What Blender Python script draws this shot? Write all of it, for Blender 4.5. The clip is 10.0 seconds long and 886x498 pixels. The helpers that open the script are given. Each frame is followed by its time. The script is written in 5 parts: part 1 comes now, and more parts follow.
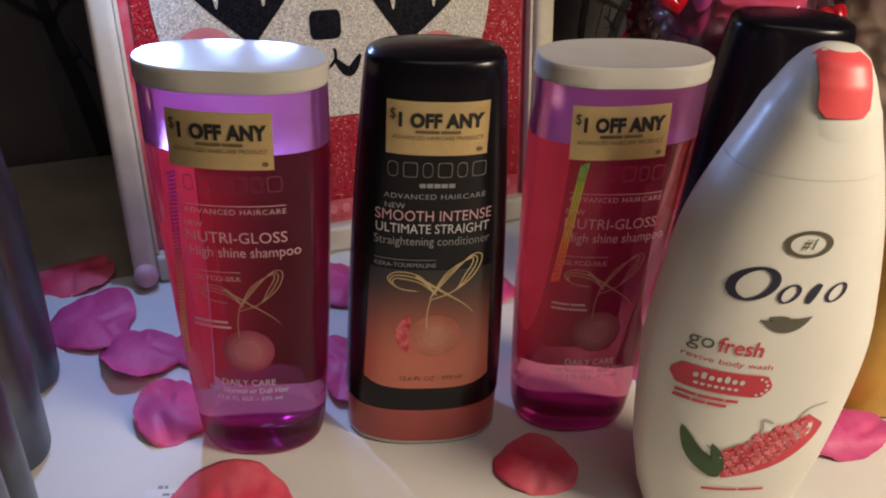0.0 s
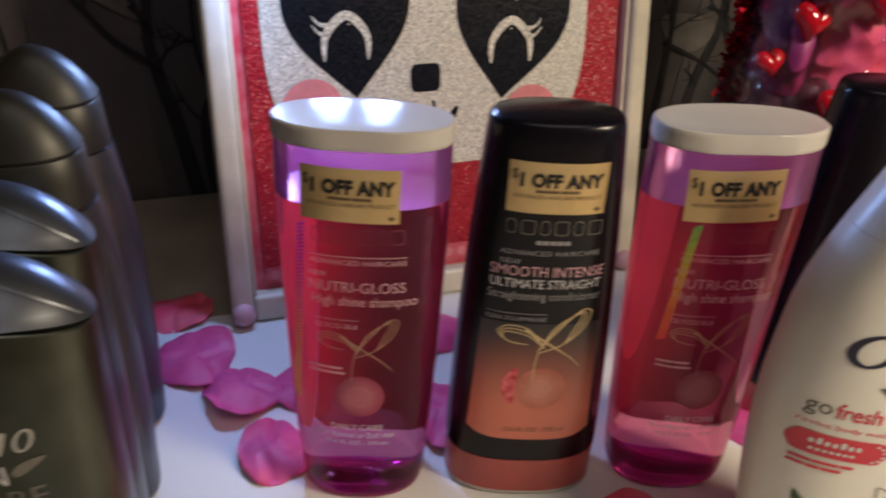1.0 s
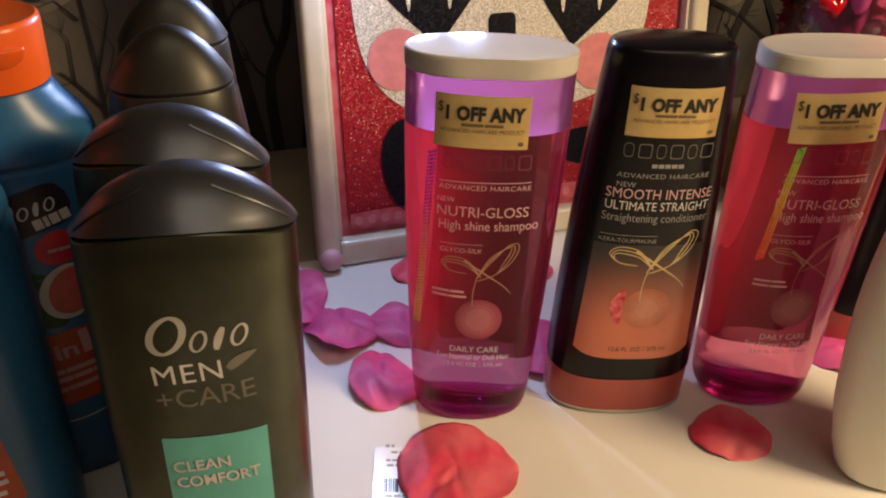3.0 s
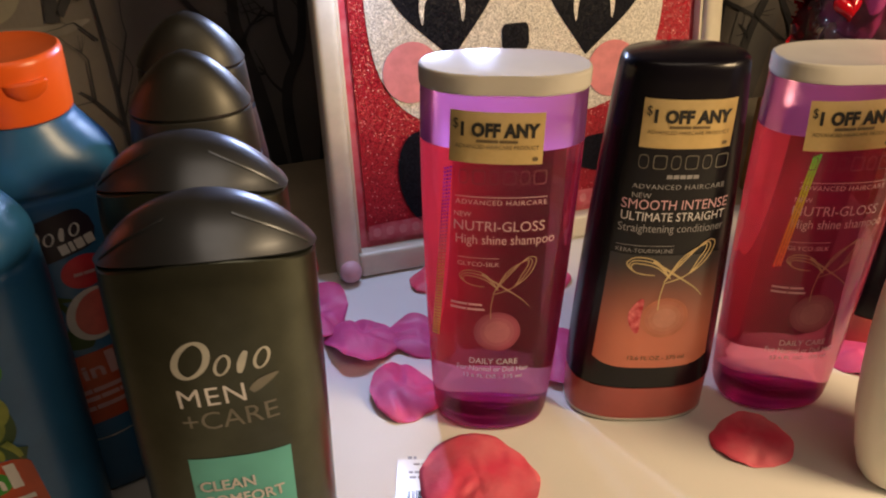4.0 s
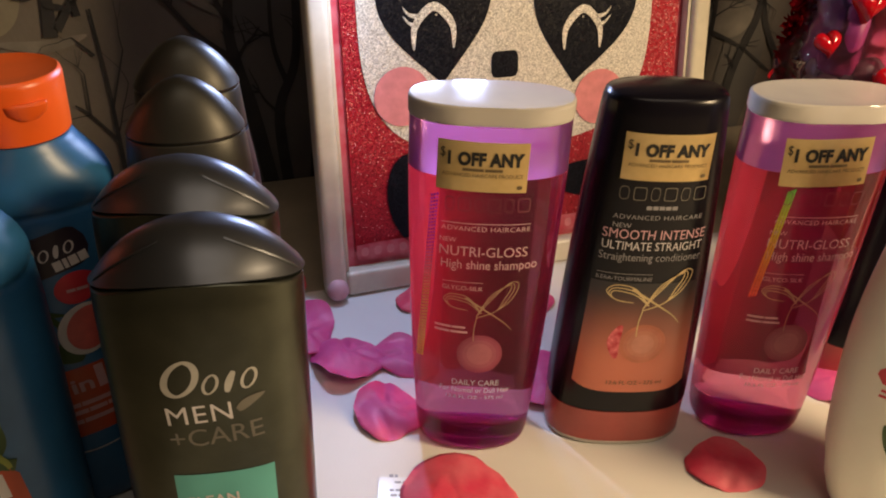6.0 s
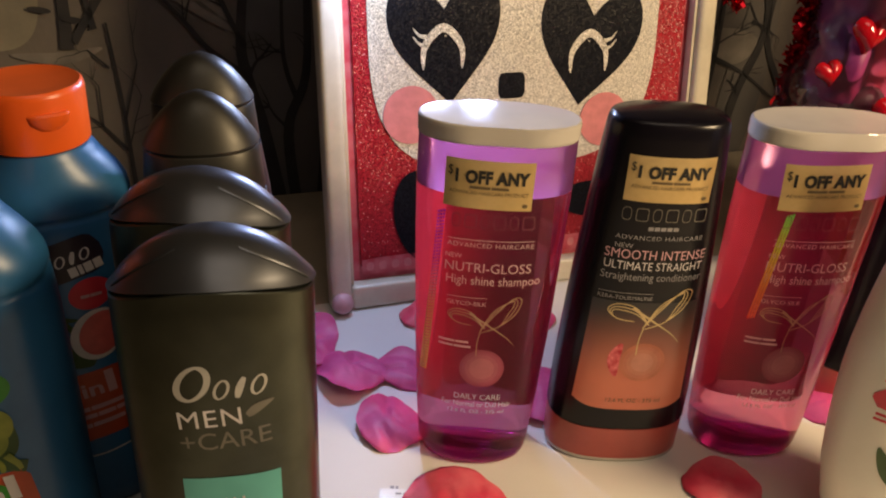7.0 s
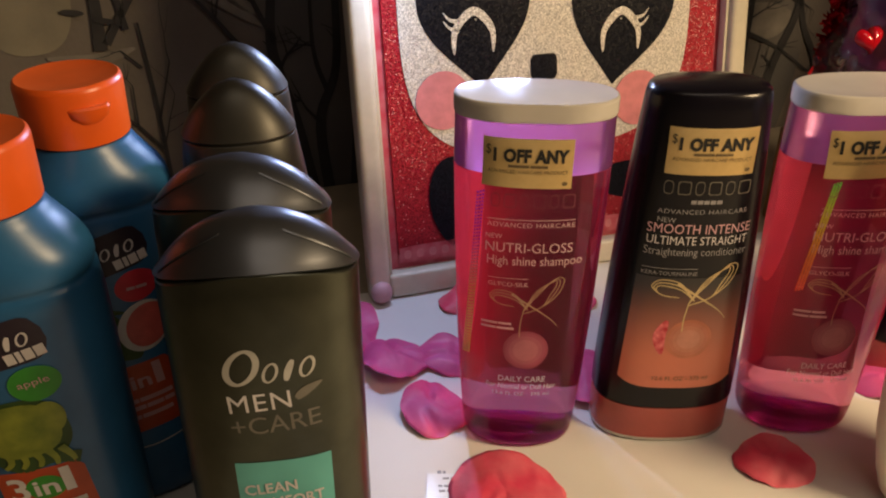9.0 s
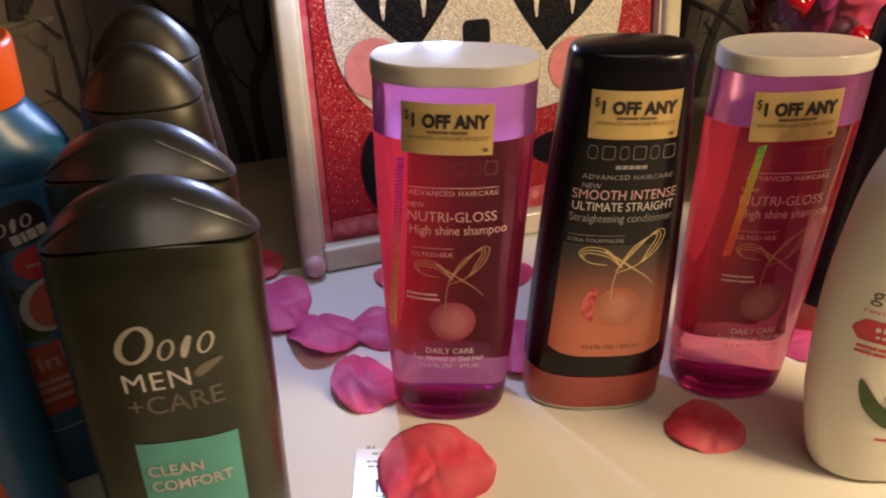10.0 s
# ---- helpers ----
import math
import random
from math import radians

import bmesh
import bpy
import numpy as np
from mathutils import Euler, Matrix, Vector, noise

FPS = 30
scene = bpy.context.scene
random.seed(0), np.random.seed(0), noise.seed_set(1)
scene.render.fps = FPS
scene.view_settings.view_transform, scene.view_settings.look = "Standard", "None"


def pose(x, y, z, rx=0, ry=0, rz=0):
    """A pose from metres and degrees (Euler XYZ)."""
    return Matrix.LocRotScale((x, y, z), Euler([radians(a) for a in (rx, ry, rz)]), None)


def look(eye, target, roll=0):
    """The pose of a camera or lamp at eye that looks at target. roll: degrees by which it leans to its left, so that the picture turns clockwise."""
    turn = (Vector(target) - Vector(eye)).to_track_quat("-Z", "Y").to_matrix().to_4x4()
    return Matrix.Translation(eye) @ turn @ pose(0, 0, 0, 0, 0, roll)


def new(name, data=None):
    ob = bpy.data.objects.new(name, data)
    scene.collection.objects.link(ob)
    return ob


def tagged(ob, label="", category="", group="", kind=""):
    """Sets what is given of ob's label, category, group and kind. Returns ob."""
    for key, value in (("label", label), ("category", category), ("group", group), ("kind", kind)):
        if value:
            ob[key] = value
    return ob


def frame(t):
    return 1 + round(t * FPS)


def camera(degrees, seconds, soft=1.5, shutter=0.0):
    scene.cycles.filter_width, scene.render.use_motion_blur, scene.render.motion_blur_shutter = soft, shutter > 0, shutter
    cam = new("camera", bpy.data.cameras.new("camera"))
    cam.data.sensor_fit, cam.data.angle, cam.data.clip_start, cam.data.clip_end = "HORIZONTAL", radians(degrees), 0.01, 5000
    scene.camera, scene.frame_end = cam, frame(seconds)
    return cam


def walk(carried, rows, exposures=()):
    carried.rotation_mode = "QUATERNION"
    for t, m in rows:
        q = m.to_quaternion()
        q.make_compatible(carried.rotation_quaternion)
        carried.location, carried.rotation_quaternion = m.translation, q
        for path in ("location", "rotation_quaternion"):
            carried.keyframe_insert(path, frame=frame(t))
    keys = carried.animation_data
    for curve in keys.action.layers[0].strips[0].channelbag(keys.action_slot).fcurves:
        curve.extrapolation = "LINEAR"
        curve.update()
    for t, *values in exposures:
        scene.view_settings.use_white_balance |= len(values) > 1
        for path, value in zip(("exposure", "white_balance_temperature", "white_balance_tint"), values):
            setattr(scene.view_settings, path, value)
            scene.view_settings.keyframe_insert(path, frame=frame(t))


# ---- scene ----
cam = camera(55.9, 10.0, soft=2.0, shutter=0.5)
PATH = [
    (0, (0.0919, 0.0348, 0.3210), (0.2022, 1.7108, -0.7640), 3.20),
    (0.5, (0.0846, 0.0392, 0.3210), (0.2064, 1.7171, -0.7600), 3.90),
    (1, (0.0596, 0.0307, 0.3320), (0.0654, 1.7524, -0.6860), 3.10),
    (1.5, (0.0213, 0.0164, 0.3280), (-0.0165, 1.7381, -0.6890), 2.90),
    (2, (0.0031, 0.0055, 0.3240), (0.0152, 1.7119, -0.7200), 2.90),
    (2.5, (0.0000, 0.0000, 0.3210), (0.0427, 1.6956, -0.7390), 2.30),
    (2.7, (-0.0016, -0.0029, 0.3194), (0.0439, 1.6956, -0.7350), 2.72),
    (3.8, (0.0012, 0.0008, 0.3190), (-0.0079, 1.6969, -0.7410), 0.60),
    (4, (-0.0004, -0.0020, 0.3270), (-0.0110, 1.6964, -0.7290), 0.40),
    (4.5, (-0.0009, -0.0212, 0.3330), (-0.0859, 1.6767, -0.7200), -1.90),
    (5, (-0.0025, -0.0189, 0.3270), (-0.0270, 1.6709, -0.7420), -0.80),
    (5.5, (0.0029, -0.0117, 0.3350), (0.0074, 1.6971, -0.7040), 1.10),
    (5.7, (0.0019, -0.0085, 0.3368), (0.0101, 1.6971, -0.6944), 1.59),
    (6.8, (0.0004, -0.0130, 0.3362), (0.0181, 1.7210, -0.6577), 3.30),
    (7, (-0.0011, -0.0171, 0.3400), (0.0098, 1.7210, -0.6490), 3.40),
    (7.5, (-0.0008, -0.0151, 0.3430), (-0.0170, 1.7412, -0.6150), 1.90),
    (8, (-0.0041, -0.0165, 0.3440), (-0.0326, 1.7614, -0.5710), 2.10),
    (8.5, (-0.0045, -0.0134, 0.3360), (-0.0272, 1.7411, -0.6250), 1.80),
    (9, (-0.0054, -0.0183, 0.3330), (-0.0681, 1.7121, -0.6680), 0.20),
    (9.5, (-0.0013, -0.0181, 0.3310), (0.0073, 1.6910, -0.7080), 0.40),
    (10, (0.0145, -0.0098, 0.3250), (0.0400, 1.6920, -0.7250), 0.70),
]
walk(cam, [(t, look(eye, target, roll)) for t, eye, target, roll in PATH], [(0.0, -0.43, 4950, 10.0), (0.7, -0.38, 4950, 10.0), (1.1, -0.25, 5050, 10.0), (2.0, 0.0, 6250, 10.0), (6.8, 0.02, 6200, 10.0), (7.4, -0.18, 6200, 10.0), (8.5, -0.2, 6250, 10.0), (9.5, 0.0, 6300, 10.0), (10.0, 0.0, 6350, 10.0)])

# ---- light ----
world = bpy.data.worlds.new("room_air")
scene.world = world
world.use_nodes = True
world.node_tree.nodes["Background"].inputs[0].default_value = (1.0, 0.82, 0.66, 1)
world.node_tree.nodes["Background"].inputs[1].default_value = 0.02
scene.view_settings.exposure = 0.0


def lamp(name, kind, power, colour, m, size=0.0):
    data = bpy.data.lights.new(name, kind)
    data.energy, data.color = power, colour
    if kind == "AREA":
        data.shape, data.size = "DISK", size
    else:
        data.shadow_soft_size = size
    ob = new(name, data)
    ob.matrix_world = m
    return ob


# warm lamp over the right of the table, an added soft fill light near the ceiling, cool LEDs over the picture's top
# edge
lamp("warm_lamp", "AREA", 6.5, (1.0, 0.70, 0.38), look((0.62, 0.08, 0.50), (0.20, 0.32, 0.03)), 0.20)
lamp("fill_light", "AREA", 5.0, (1.0, 0.80, 0.60), look((0.3, -0.20, 1.60), (0.2, 0.2, 0.0)), 1.1)
lamp("led_light", "AREA", 0.07, (0.52, 0.62, 1.0), look((-0.006, 0.480, 0.264), (-0.05, 0.20, 0.02)), 0.018)
lamp("led_light", "AREA", 0.07, (0.52, 0.62, 1.0), look((0.020, 0.484, 0.264), (0.06, 0.20, 0.02)), 0.018)
lamp("led_light", "POINT", 0.20, (0.60, 0.74, 1.0), pose(-0.046, 0.5145, 0.252), 0.006)
lamp("led_light", "AREA", 0.44, (0.50, 0.61, 1.0), look((-0.046, 0.506, 0.264), (-0.09, 0.25, 0.17)), 0.016)


# ---- materials ----
def mat(name, colour, rough=0.5, metal=0.0, vary=0.12, scale=60.0, bump=0.0, fine=400.0, second=None, coat=0.0, sss=0.0, spec=0.5, pieces=0.0):
    """Colour with two scales of variation, and fine relief."""
    m = bpy.data.materials.new(name)
    m.use_nodes = True
    nt = m.node_tree
    b = nt.nodes["Principled BSDF"]
    co = nt.nodes.new("ShaderNodeTexCoord")
    n1 = nt.nodes.new("ShaderNodeTexNoise")
    n1.inputs["Scale"].default_value, n1.inputs["Detail"].default_value = scale, 5
    n2 = nt.nodes.new("ShaderNodeTexNoise")
    n2.inputs["Scale"].default_value, n2.inputs["Detail"].default_value = fine, 3
    nt.links.new(co.outputs["Object"], n1.inputs["Vector"])
    nt.links.new(co.outputs["Object"], n2.inputs["Vector"])
    ramp = nt.nodes.new("ShaderNodeMix")
    ramp.data_type = "RGBA"
    c2 = second or tuple(min(1.0, c * (1 - vary) ** 2) for c in colour)
    ramp.inputs["A"].default_value, ramp.inputs["B"].default_value = (*colour, 1), (*c2, 1)
    lvl = nt.nodes.new("ShaderNodeMapRange")
    lvl.inputs["From Min"].default_value, lvl.inputs["From Max"].default_value = 0.35, 0.68
    nt.links.new(n1.outputs["Fac"], lvl.inputs["Value"])
    nt.links.new(lvl.outputs["Result"], ramp.inputs["Factor"])
    grain = nt.nodes.new("ShaderNodeMix")
    grain.data_type, grain.blend_type = "RGBA", "MULTIPLY"
    grain.inputs["Factor"].default_value = min(0.22, vary * 0.9)
    nt.links.new(ramp.outputs["Result"], grain.inputs["A"])
    nt.links.new(n2.outputs["Color"] if pieces else n2.outputs["Fac"], grain.inputs["B"])
    nt.links.new(grain.outputs["Result"], b.inputs["Base Color"])
    rr = nt.nodes.new("ShaderNodeMapRange")
    rr.inputs["To Min"].default_value, rr.inputs["To Max"].default_value = max(0.02, rough * 0.8), min(1.0, rough * 1.25)
    nt.links.new(n1.outputs["Fac"], rr.inputs["Value"])
    nt.links.new(rr.outputs["Result"], b.inputs["Roughness"])
    b.inputs["Metallic"].default_value = metal
    b.inputs["Specular IOR Level"].default_value = spec
    b.inputs["Coat Weight"].default_value = coat
    b.inputs["Coat Roughness"].default_value = 0.12
    if sss:
        b.inputs["Subsurface Weight"].default_value = sss
        b.inputs["Subsurface Radius"].default_value = (0.006, 0.003, 0.003)
        b.inputs["Subsurface Scale"].default_value = 1.0
    if bump:
        bp = nt.nodes.new("ShaderNodeBump")
        bp.inputs["Strength"].default_value, bp.inputs["Distance"].default_value = bump, 0.001
        nt.links.new(n2.outputs["Fac"], bp.inputs["Height"])
        nt.links.new(bp.outputs["Normal"], b.inputs["Normal"])
    return m


def glitter(name, colour, spark, size=900.0, amount=0.05, tilt=0.4, spec=0.5):
    """Paper covered in glitter: every flake has its own tone and its own tilt."""
    m = bpy.data.materials.new(name)
    m.use_nodes = True
    nt = m.node_tree
    b = nt.nodes["Principled BSDF"]
    co = nt.nodes.new("ShaderNodeTexCoord")
    v = nt.nodes.new("ShaderNodeTexVoronoi")
    v.inputs["Scale"].default_value = size
    nt.links.new(co.outputs["Object"], v.inputs["Vector"])
    sep = nt.nodes.new("ShaderNodeSeparateColor")
    nt.links.new(v.outputs["Color"], sep.inputs["Color"])
    tone = nt.nodes.new("ShaderNodeMapRange")
    tone.inputs["To Min"].default_value, tone.inputs["To Max"].default_value = 0.50, 1.20
    nt.links.new(sep.outputs["Red"], tone.inputs["Value"])
    c = nt.nodes.new("ShaderNodeMix")
    c.data_type, c.blend_type = "RGBA", "MULTIPLY"
    c.inputs["Factor"].default_value = 1.0
    c.inputs["A"].default_value = (*colour, 1)
    nt.links.new(tone.outputs["Result"], c.inputs["B"])
    # larger, scattered flakes, their glints painted as a bright base colour
    v2 = nt.nodes.new("ShaderNodeTexVoronoi")
    v2.inputs["Scale"].default_value = size * 0.45
    nt.links.new(co.outputs["Object"], v2.inputs["Vector"])
    sep2 = nt.nodes.new("ShaderNodeSeparateColor")
    nt.links.new(v2.outputs["Color"], sep2.inputs["Color"])
    pick = nt.nodes.new("ShaderNodeMath")
    pick.operation = "GREATER_THAN"
    pick.inputs[1].default_value = 1 - amount
    nt.links.new(sep2.outputs["Green"], pick.inputs[0])
    near = nt.nodes.new("ShaderNodeMath")
    near.operation = "LESS_THAN"
    near.inputs[1].default_value = 0.33
    nt.links.new(v2.outputs["Distance"], near.inputs[0])
    both = nt.nodes.new("ShaderNodeMath")
    both.operation = "MULTIPLY"
    nt.links.new(pick.outputs[0], both.inputs[0])
    nt.links.new(near.outputs[0], both.inputs[1])
    mix = nt.nodes.new("ShaderNodeMix")
    mix.data_type = "RGBA"
    mix.inputs["B"].default_value = (*spark, 1)
    nt.links.new(both.outputs[0], mix.inputs["Factor"])
    nt.links.new(c.outputs["Result"], mix.inputs["A"])
    nt.links.new(mix.outputs["Result"], b.inputs["Base Color"])
    geo = nt.nodes.new("ShaderNodeNewGeometry")
    jit = nt.nodes.new("ShaderNodeVectorMath")
    jit.operation = "SUBTRACT"
    jit.inputs[1].default_value = (0.5, 0.5, 0.5)
    nt.links.new(v.outputs["Color"], jit.inputs[0])
    sc = nt.nodes.new("ShaderNodeVectorMath")
    sc.operation = "SCALE"
    sc.inputs["Scale"].default_value = tilt
    nt.links.new(jit.outputs[0], sc.inputs[0])
    add = nt.nodes.new("ShaderNodeVectorMath")
    nt.links.new(geo.outputs["Normal"], add.inputs[0])
    nt.links.new(sc.outputs[0], add.inputs[1])
    nor = nt.nodes.new("ShaderNodeVectorMath")
    nor.operation = "NORMALIZE"
    nt.links.new(add.outputs[0], nor.inputs[0])
    nt.links.new(nor.outputs[0], b.inputs["Normal"])
    b.inputs["Roughness"].default_value = 0.32
    b.inputs["Specular IOR Level"].default_value = spec
    return m


def liquid(name, tint, body, cover, rough=0.08):
    """Clear coloured plastic: lets tinted light through, with some cloud in it and gloss on top."""
    m = bpy.data.materials.new(name)
    m.use_nodes = True
    nt = m.node_tree
    out = nt.nodes["Material Output"]
    nt.nodes.remove(nt.nodes["Principled BSDF"])
    tr = nt.nodes.new("ShaderNodeBsdfTransparent")
    tr.inputs[0].default_value = (*tint, 1)
    di = nt.nodes.new("ShaderNodeBsdfDiffuse")
    di.inputs[0].default_value = (*body, 1)
    tl = nt.nodes.new("ShaderNodeBsdfTranslucent")
    tl.inputs[0].default_value = (*body, 1)
    half = nt.nodes.new("ShaderNodeMixShader")
    half.inputs[0].default_value = 0.85
    nt.links.new(di.outputs[0], half.inputs[1])
    nt.links.new(tl.outputs[0], half.inputs[2])
    mix = nt.nodes.new("ShaderNodeMixShader")
    co = nt.nodes.new("ShaderNodeTexCoord")
    no = nt.nodes.new("ShaderNodeTexNoise")
    no.inputs["Scale"].default_value = 30
    nt.links.new(co.outputs["Object"], no.inputs["Vector"])
    mr = nt.nodes.new("ShaderNodeMapRange")
    mr.inputs["To Min"].default_value, mr.inputs["To Max"].default_value = cover * 0.85, cover * 1.15
    nt.links.new(no.outputs["Fac"], mr.inputs["Value"])
    nt.links.new(mr.outputs["Result"], mix.inputs[0])
    nt.links.new(tr.outputs[0], mix.inputs[1])
    nt.links.new(half.outputs[0], mix.inputs[2])
    gl = nt.nodes.new("ShaderNodeBsdfGlossy")
    gl.inputs["Roughness"].default_value = rough
    fr = nt.nodes.new("ShaderNodeFresnel")
    fr.inputs["IOR"].default_value = 1.45
    top = nt.nodes.new("ShaderNodeMixShader")
    nt.links.new(fr.outputs[0], top.inputs[0])
    nt.links.new(mix.outputs[0], top.inputs[1])
    nt.links.new(gl.outputs[0], top.inputs[2])
    nt.links.new(top.outputs[0], out.inputs[0])
    return m


def refracting(name, tint, cloud, cover, ior=1.34):
    """A body of clear coloured liquid, slightly cloudy, in glossy plastic."""
    m = bpy.data.materials.new(name)
    m.use_nodes = True
    nt = m.node_tree
    out, b = nt.nodes["Material Output"], nt.nodes["Principled BSDF"]
    b.inputs["Base Color"].default_value = (*tint, 1)
    b.inputs["Transmission Weight"].default_value = 1.0
    b.inputs["IOR"].default_value, b.inputs["Roughness"].default_value = ior, 0.03
    tr = nt.nodes.new("ShaderNodeBsdfTransparent")
    tr.inputs[0].default_value = (*tint, 1)
    tl = nt.nodes.new("ShaderNodeBsdfTranslucent")
    tl.inputs[0].default_value = (*cloud, 1)
    thin = nt.nodes.new("ShaderNodeMixShader")
    thin.inputs[0].default_value = 0.22
    nt.links.new(b.outputs[0], thin.inputs[1])
    nt.links.new(tr.outputs[0], thin.inputs[2])
    mix = nt.nodes.new("ShaderNodeMixShader")
    co = nt.nodes.new("ShaderNodeTexCoord")
    no = nt.nodes.new("ShaderNodeTexNoise")
    no.inputs["Scale"].default_value = 30
    nt.links.new(co.outputs["Object"], no.inputs["Vector"])
    mr = nt.nodes.new("ShaderNodeMapRange")
    mr.inputs["To Min"].default_value, mr.inputs["To Max"].default_value = cover * 0.8, cover * 1.2
    nt.links.new(no.outputs["Fac"], mr.inputs["Value"])
    nt.links.new(mr.outputs["Result"], mix.inputs[0])
    nt.links.new(thin.outputs[0], mix.inputs[1])
    nt.links.new(tl.outputs[0], mix.inputs[2])
    nt.links.new(mix.outputs[0], out.inputs[0])
    return m


def rainbow(name, z0, z1, hues):
    """Holographic foil: small embossed dots, the rainbow sheen painted as hues along the strip, from z0 up to z1."""
    m = bpy.data.materials.new(name)
    m.use_nodes = True
    nt = m.node_tree
    b = nt.nodes["Principled BSDF"]
    co = nt.nodes.new("ShaderNodeTexCoord")
    sp = nt.nodes.new("ShaderNodeSeparateXYZ")
    nt.links.new(co.outputs["Object"], sp.inputs[0])
    mr = nt.nodes.new("ShaderNodeMapRange")
    mr.inputs["From Min"].default_value, mr.inputs["From Max"].default_value = z0, z1
    nt.links.new(sp.outputs["Z"], mr.inputs["Value"])
    cr = nt.nodes.new("ShaderNodeValToRGB")
    e = cr.color_ramp.elements
    e[0].position, e[0].color = 0.0, (*hues[0], 1)
    e[1].position, e[1].color = 1.0, (*hues[-1], 1)
    for k, c in enumerate(hues[1:-1]):
        x = e.new((k + 1) / (len(hues) - 1))
        x.color = (*c, 1)
    nt.links.new(mr.outputs["Result"], cr.inputs[0])
    nt.links.new(cr.outputs[0], b.inputs["Base Color"])
    v = nt.nodes.new("ShaderNodeTexVoronoi")
    v.inputs["Scale"].default_value, v.inputs["Randomness"].default_value = 420, 0.15
    nt.links.new(co.outputs["Object"], v.inputs["Vector"])
    bp = nt.nodes.new("ShaderNodeBump")
    bp.inputs["Strength"].default_value, bp.inputs["Distance"].default_value = 1.0, 0.001
    nt.links.new(v.outputs["Distance"], bp.inputs["Height"])
    nt.links.new(bp.outputs["Normal"], b.inputs["Normal"])
    b.inputs["Metallic"].default_value, b.inputs["Roughness"].default_value = 0.2, 0.25
    return m


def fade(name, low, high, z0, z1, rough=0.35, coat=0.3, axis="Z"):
    """A colour run along one axis."""
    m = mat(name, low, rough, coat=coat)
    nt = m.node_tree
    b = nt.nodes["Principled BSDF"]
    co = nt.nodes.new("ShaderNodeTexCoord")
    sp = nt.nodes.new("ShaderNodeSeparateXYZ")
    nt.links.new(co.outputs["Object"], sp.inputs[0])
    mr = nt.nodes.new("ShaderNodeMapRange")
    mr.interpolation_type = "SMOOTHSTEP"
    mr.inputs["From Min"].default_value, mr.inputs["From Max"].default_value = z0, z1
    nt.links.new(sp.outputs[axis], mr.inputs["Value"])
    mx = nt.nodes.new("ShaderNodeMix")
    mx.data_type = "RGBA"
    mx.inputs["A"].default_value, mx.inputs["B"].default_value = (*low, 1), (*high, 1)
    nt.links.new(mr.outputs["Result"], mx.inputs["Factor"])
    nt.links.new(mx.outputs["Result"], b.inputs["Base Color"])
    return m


M_TABLE = mat("beige_table", (0.52, 0.45, 0.34), 0.45, scale=14, vary=0.18, bump=0.15)
M_PAPER = mat("white_sheet", (0.78, 0.76, 0.72), 0.5, scale=9, vary=0.05, bump=0.08, fine=900)
M_WALL = mat("painted_backdrop", (0.195, 0.168, 0.138), 0.85, scale=5, second=(0.085, 0.078, 0.075), bump=0.3, fine=250)
M_ROOM = mat("dull_wall", (0.42, 0.36, 0.30), 0.9, scale=3)
M_BARK = mat("dark_bark_paint", (0.018, 0.018, 0.021), 0.85, scale=40, second=(0.045, 0.042, 0.042))
M_BIRCH = mat("pale_bark_paint", (0.30, 0.27, 0.19), 0.85, scale=12, second=(0.17, 0.155, 0.12))
M_SNOW = mat("grey_snow_paint", (0.26, 0.235, 0.20), 0.85, scale=30, second=(0.15, 0.135, 0.115))
M_FRAME = mat("white_frame_paint", (0.72, 0.67, 0.53), 0.3, scale=40, vary=0.10, coat=0.3)
M_MAT = mat("pink_mat", (0.52, 0.05, 0.08), 0.4, scale=90, second=(0.62, 0.17, 0.20))
M_RED_GLIT = glitter("red_glitter", (0.40, 0.010, 0.026), (1.0, 0.48, 0.45), 1700, 0.055, 0.7, 0.4)
M_WHITE_GLIT = glitter("white_glitter", (0.70, 0.67, 0.60), (1, 1, 0.95), 1500, 0.08, 0.3)
M_DARK_GLIT = glitter("navy_glitter", (0.010, 0.011, 0.017), (1.0, 1.0, 1.0), 1200, 0.055, 0.2, 0.1)
M_CHEEK = mat("cheek_pink", (0.72, 0.25, 0.27), 0.6, scale=120, vary=0.1)
M_CAPWHITE = mat("white_plastic", (0.54, 0.51, 0.46), 0.14, scale=50, vary=0.04, spec=0.5)
M_DUSK = mat("dusky_blue_paint", (0.095, 0.092, 0.094), 0.85, scale=9, second=(0.150, 0.135, 0.118))
M_CARD = mat("glossy_card", (0.86, 0.86, 0.88), 0.16, scale=60, vary=0.02, coat=0.5)
M_LILAC = liquid("lilac_plastic", (0.97, 0.68, 0.92), (0.88, 0.32, 0.74), 0.5, 0.12)
M_PINK = refracting("magenta_liquid", (0.95, 0.35, 0.49), (1.0, 0.11, 0.24), 0.12)
# violet here paints in the cool LED light in the base
M_PINKBASE = liquid("magenta_base", (0.86, 0.34, 0.98), (0.60, 0.08, 0.90), 0.2, 0.05)
# red left side paints in the light that glows through the label
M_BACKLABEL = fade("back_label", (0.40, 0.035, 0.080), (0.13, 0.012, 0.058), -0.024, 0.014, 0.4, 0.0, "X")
# added red band, stands for lamp light gathered by the liquid
M_REDGLOW = liquid("red_glow", (1.0, 0.30, 0.36), (1.0, 0.17, 0.18), 0.85, 0.15)
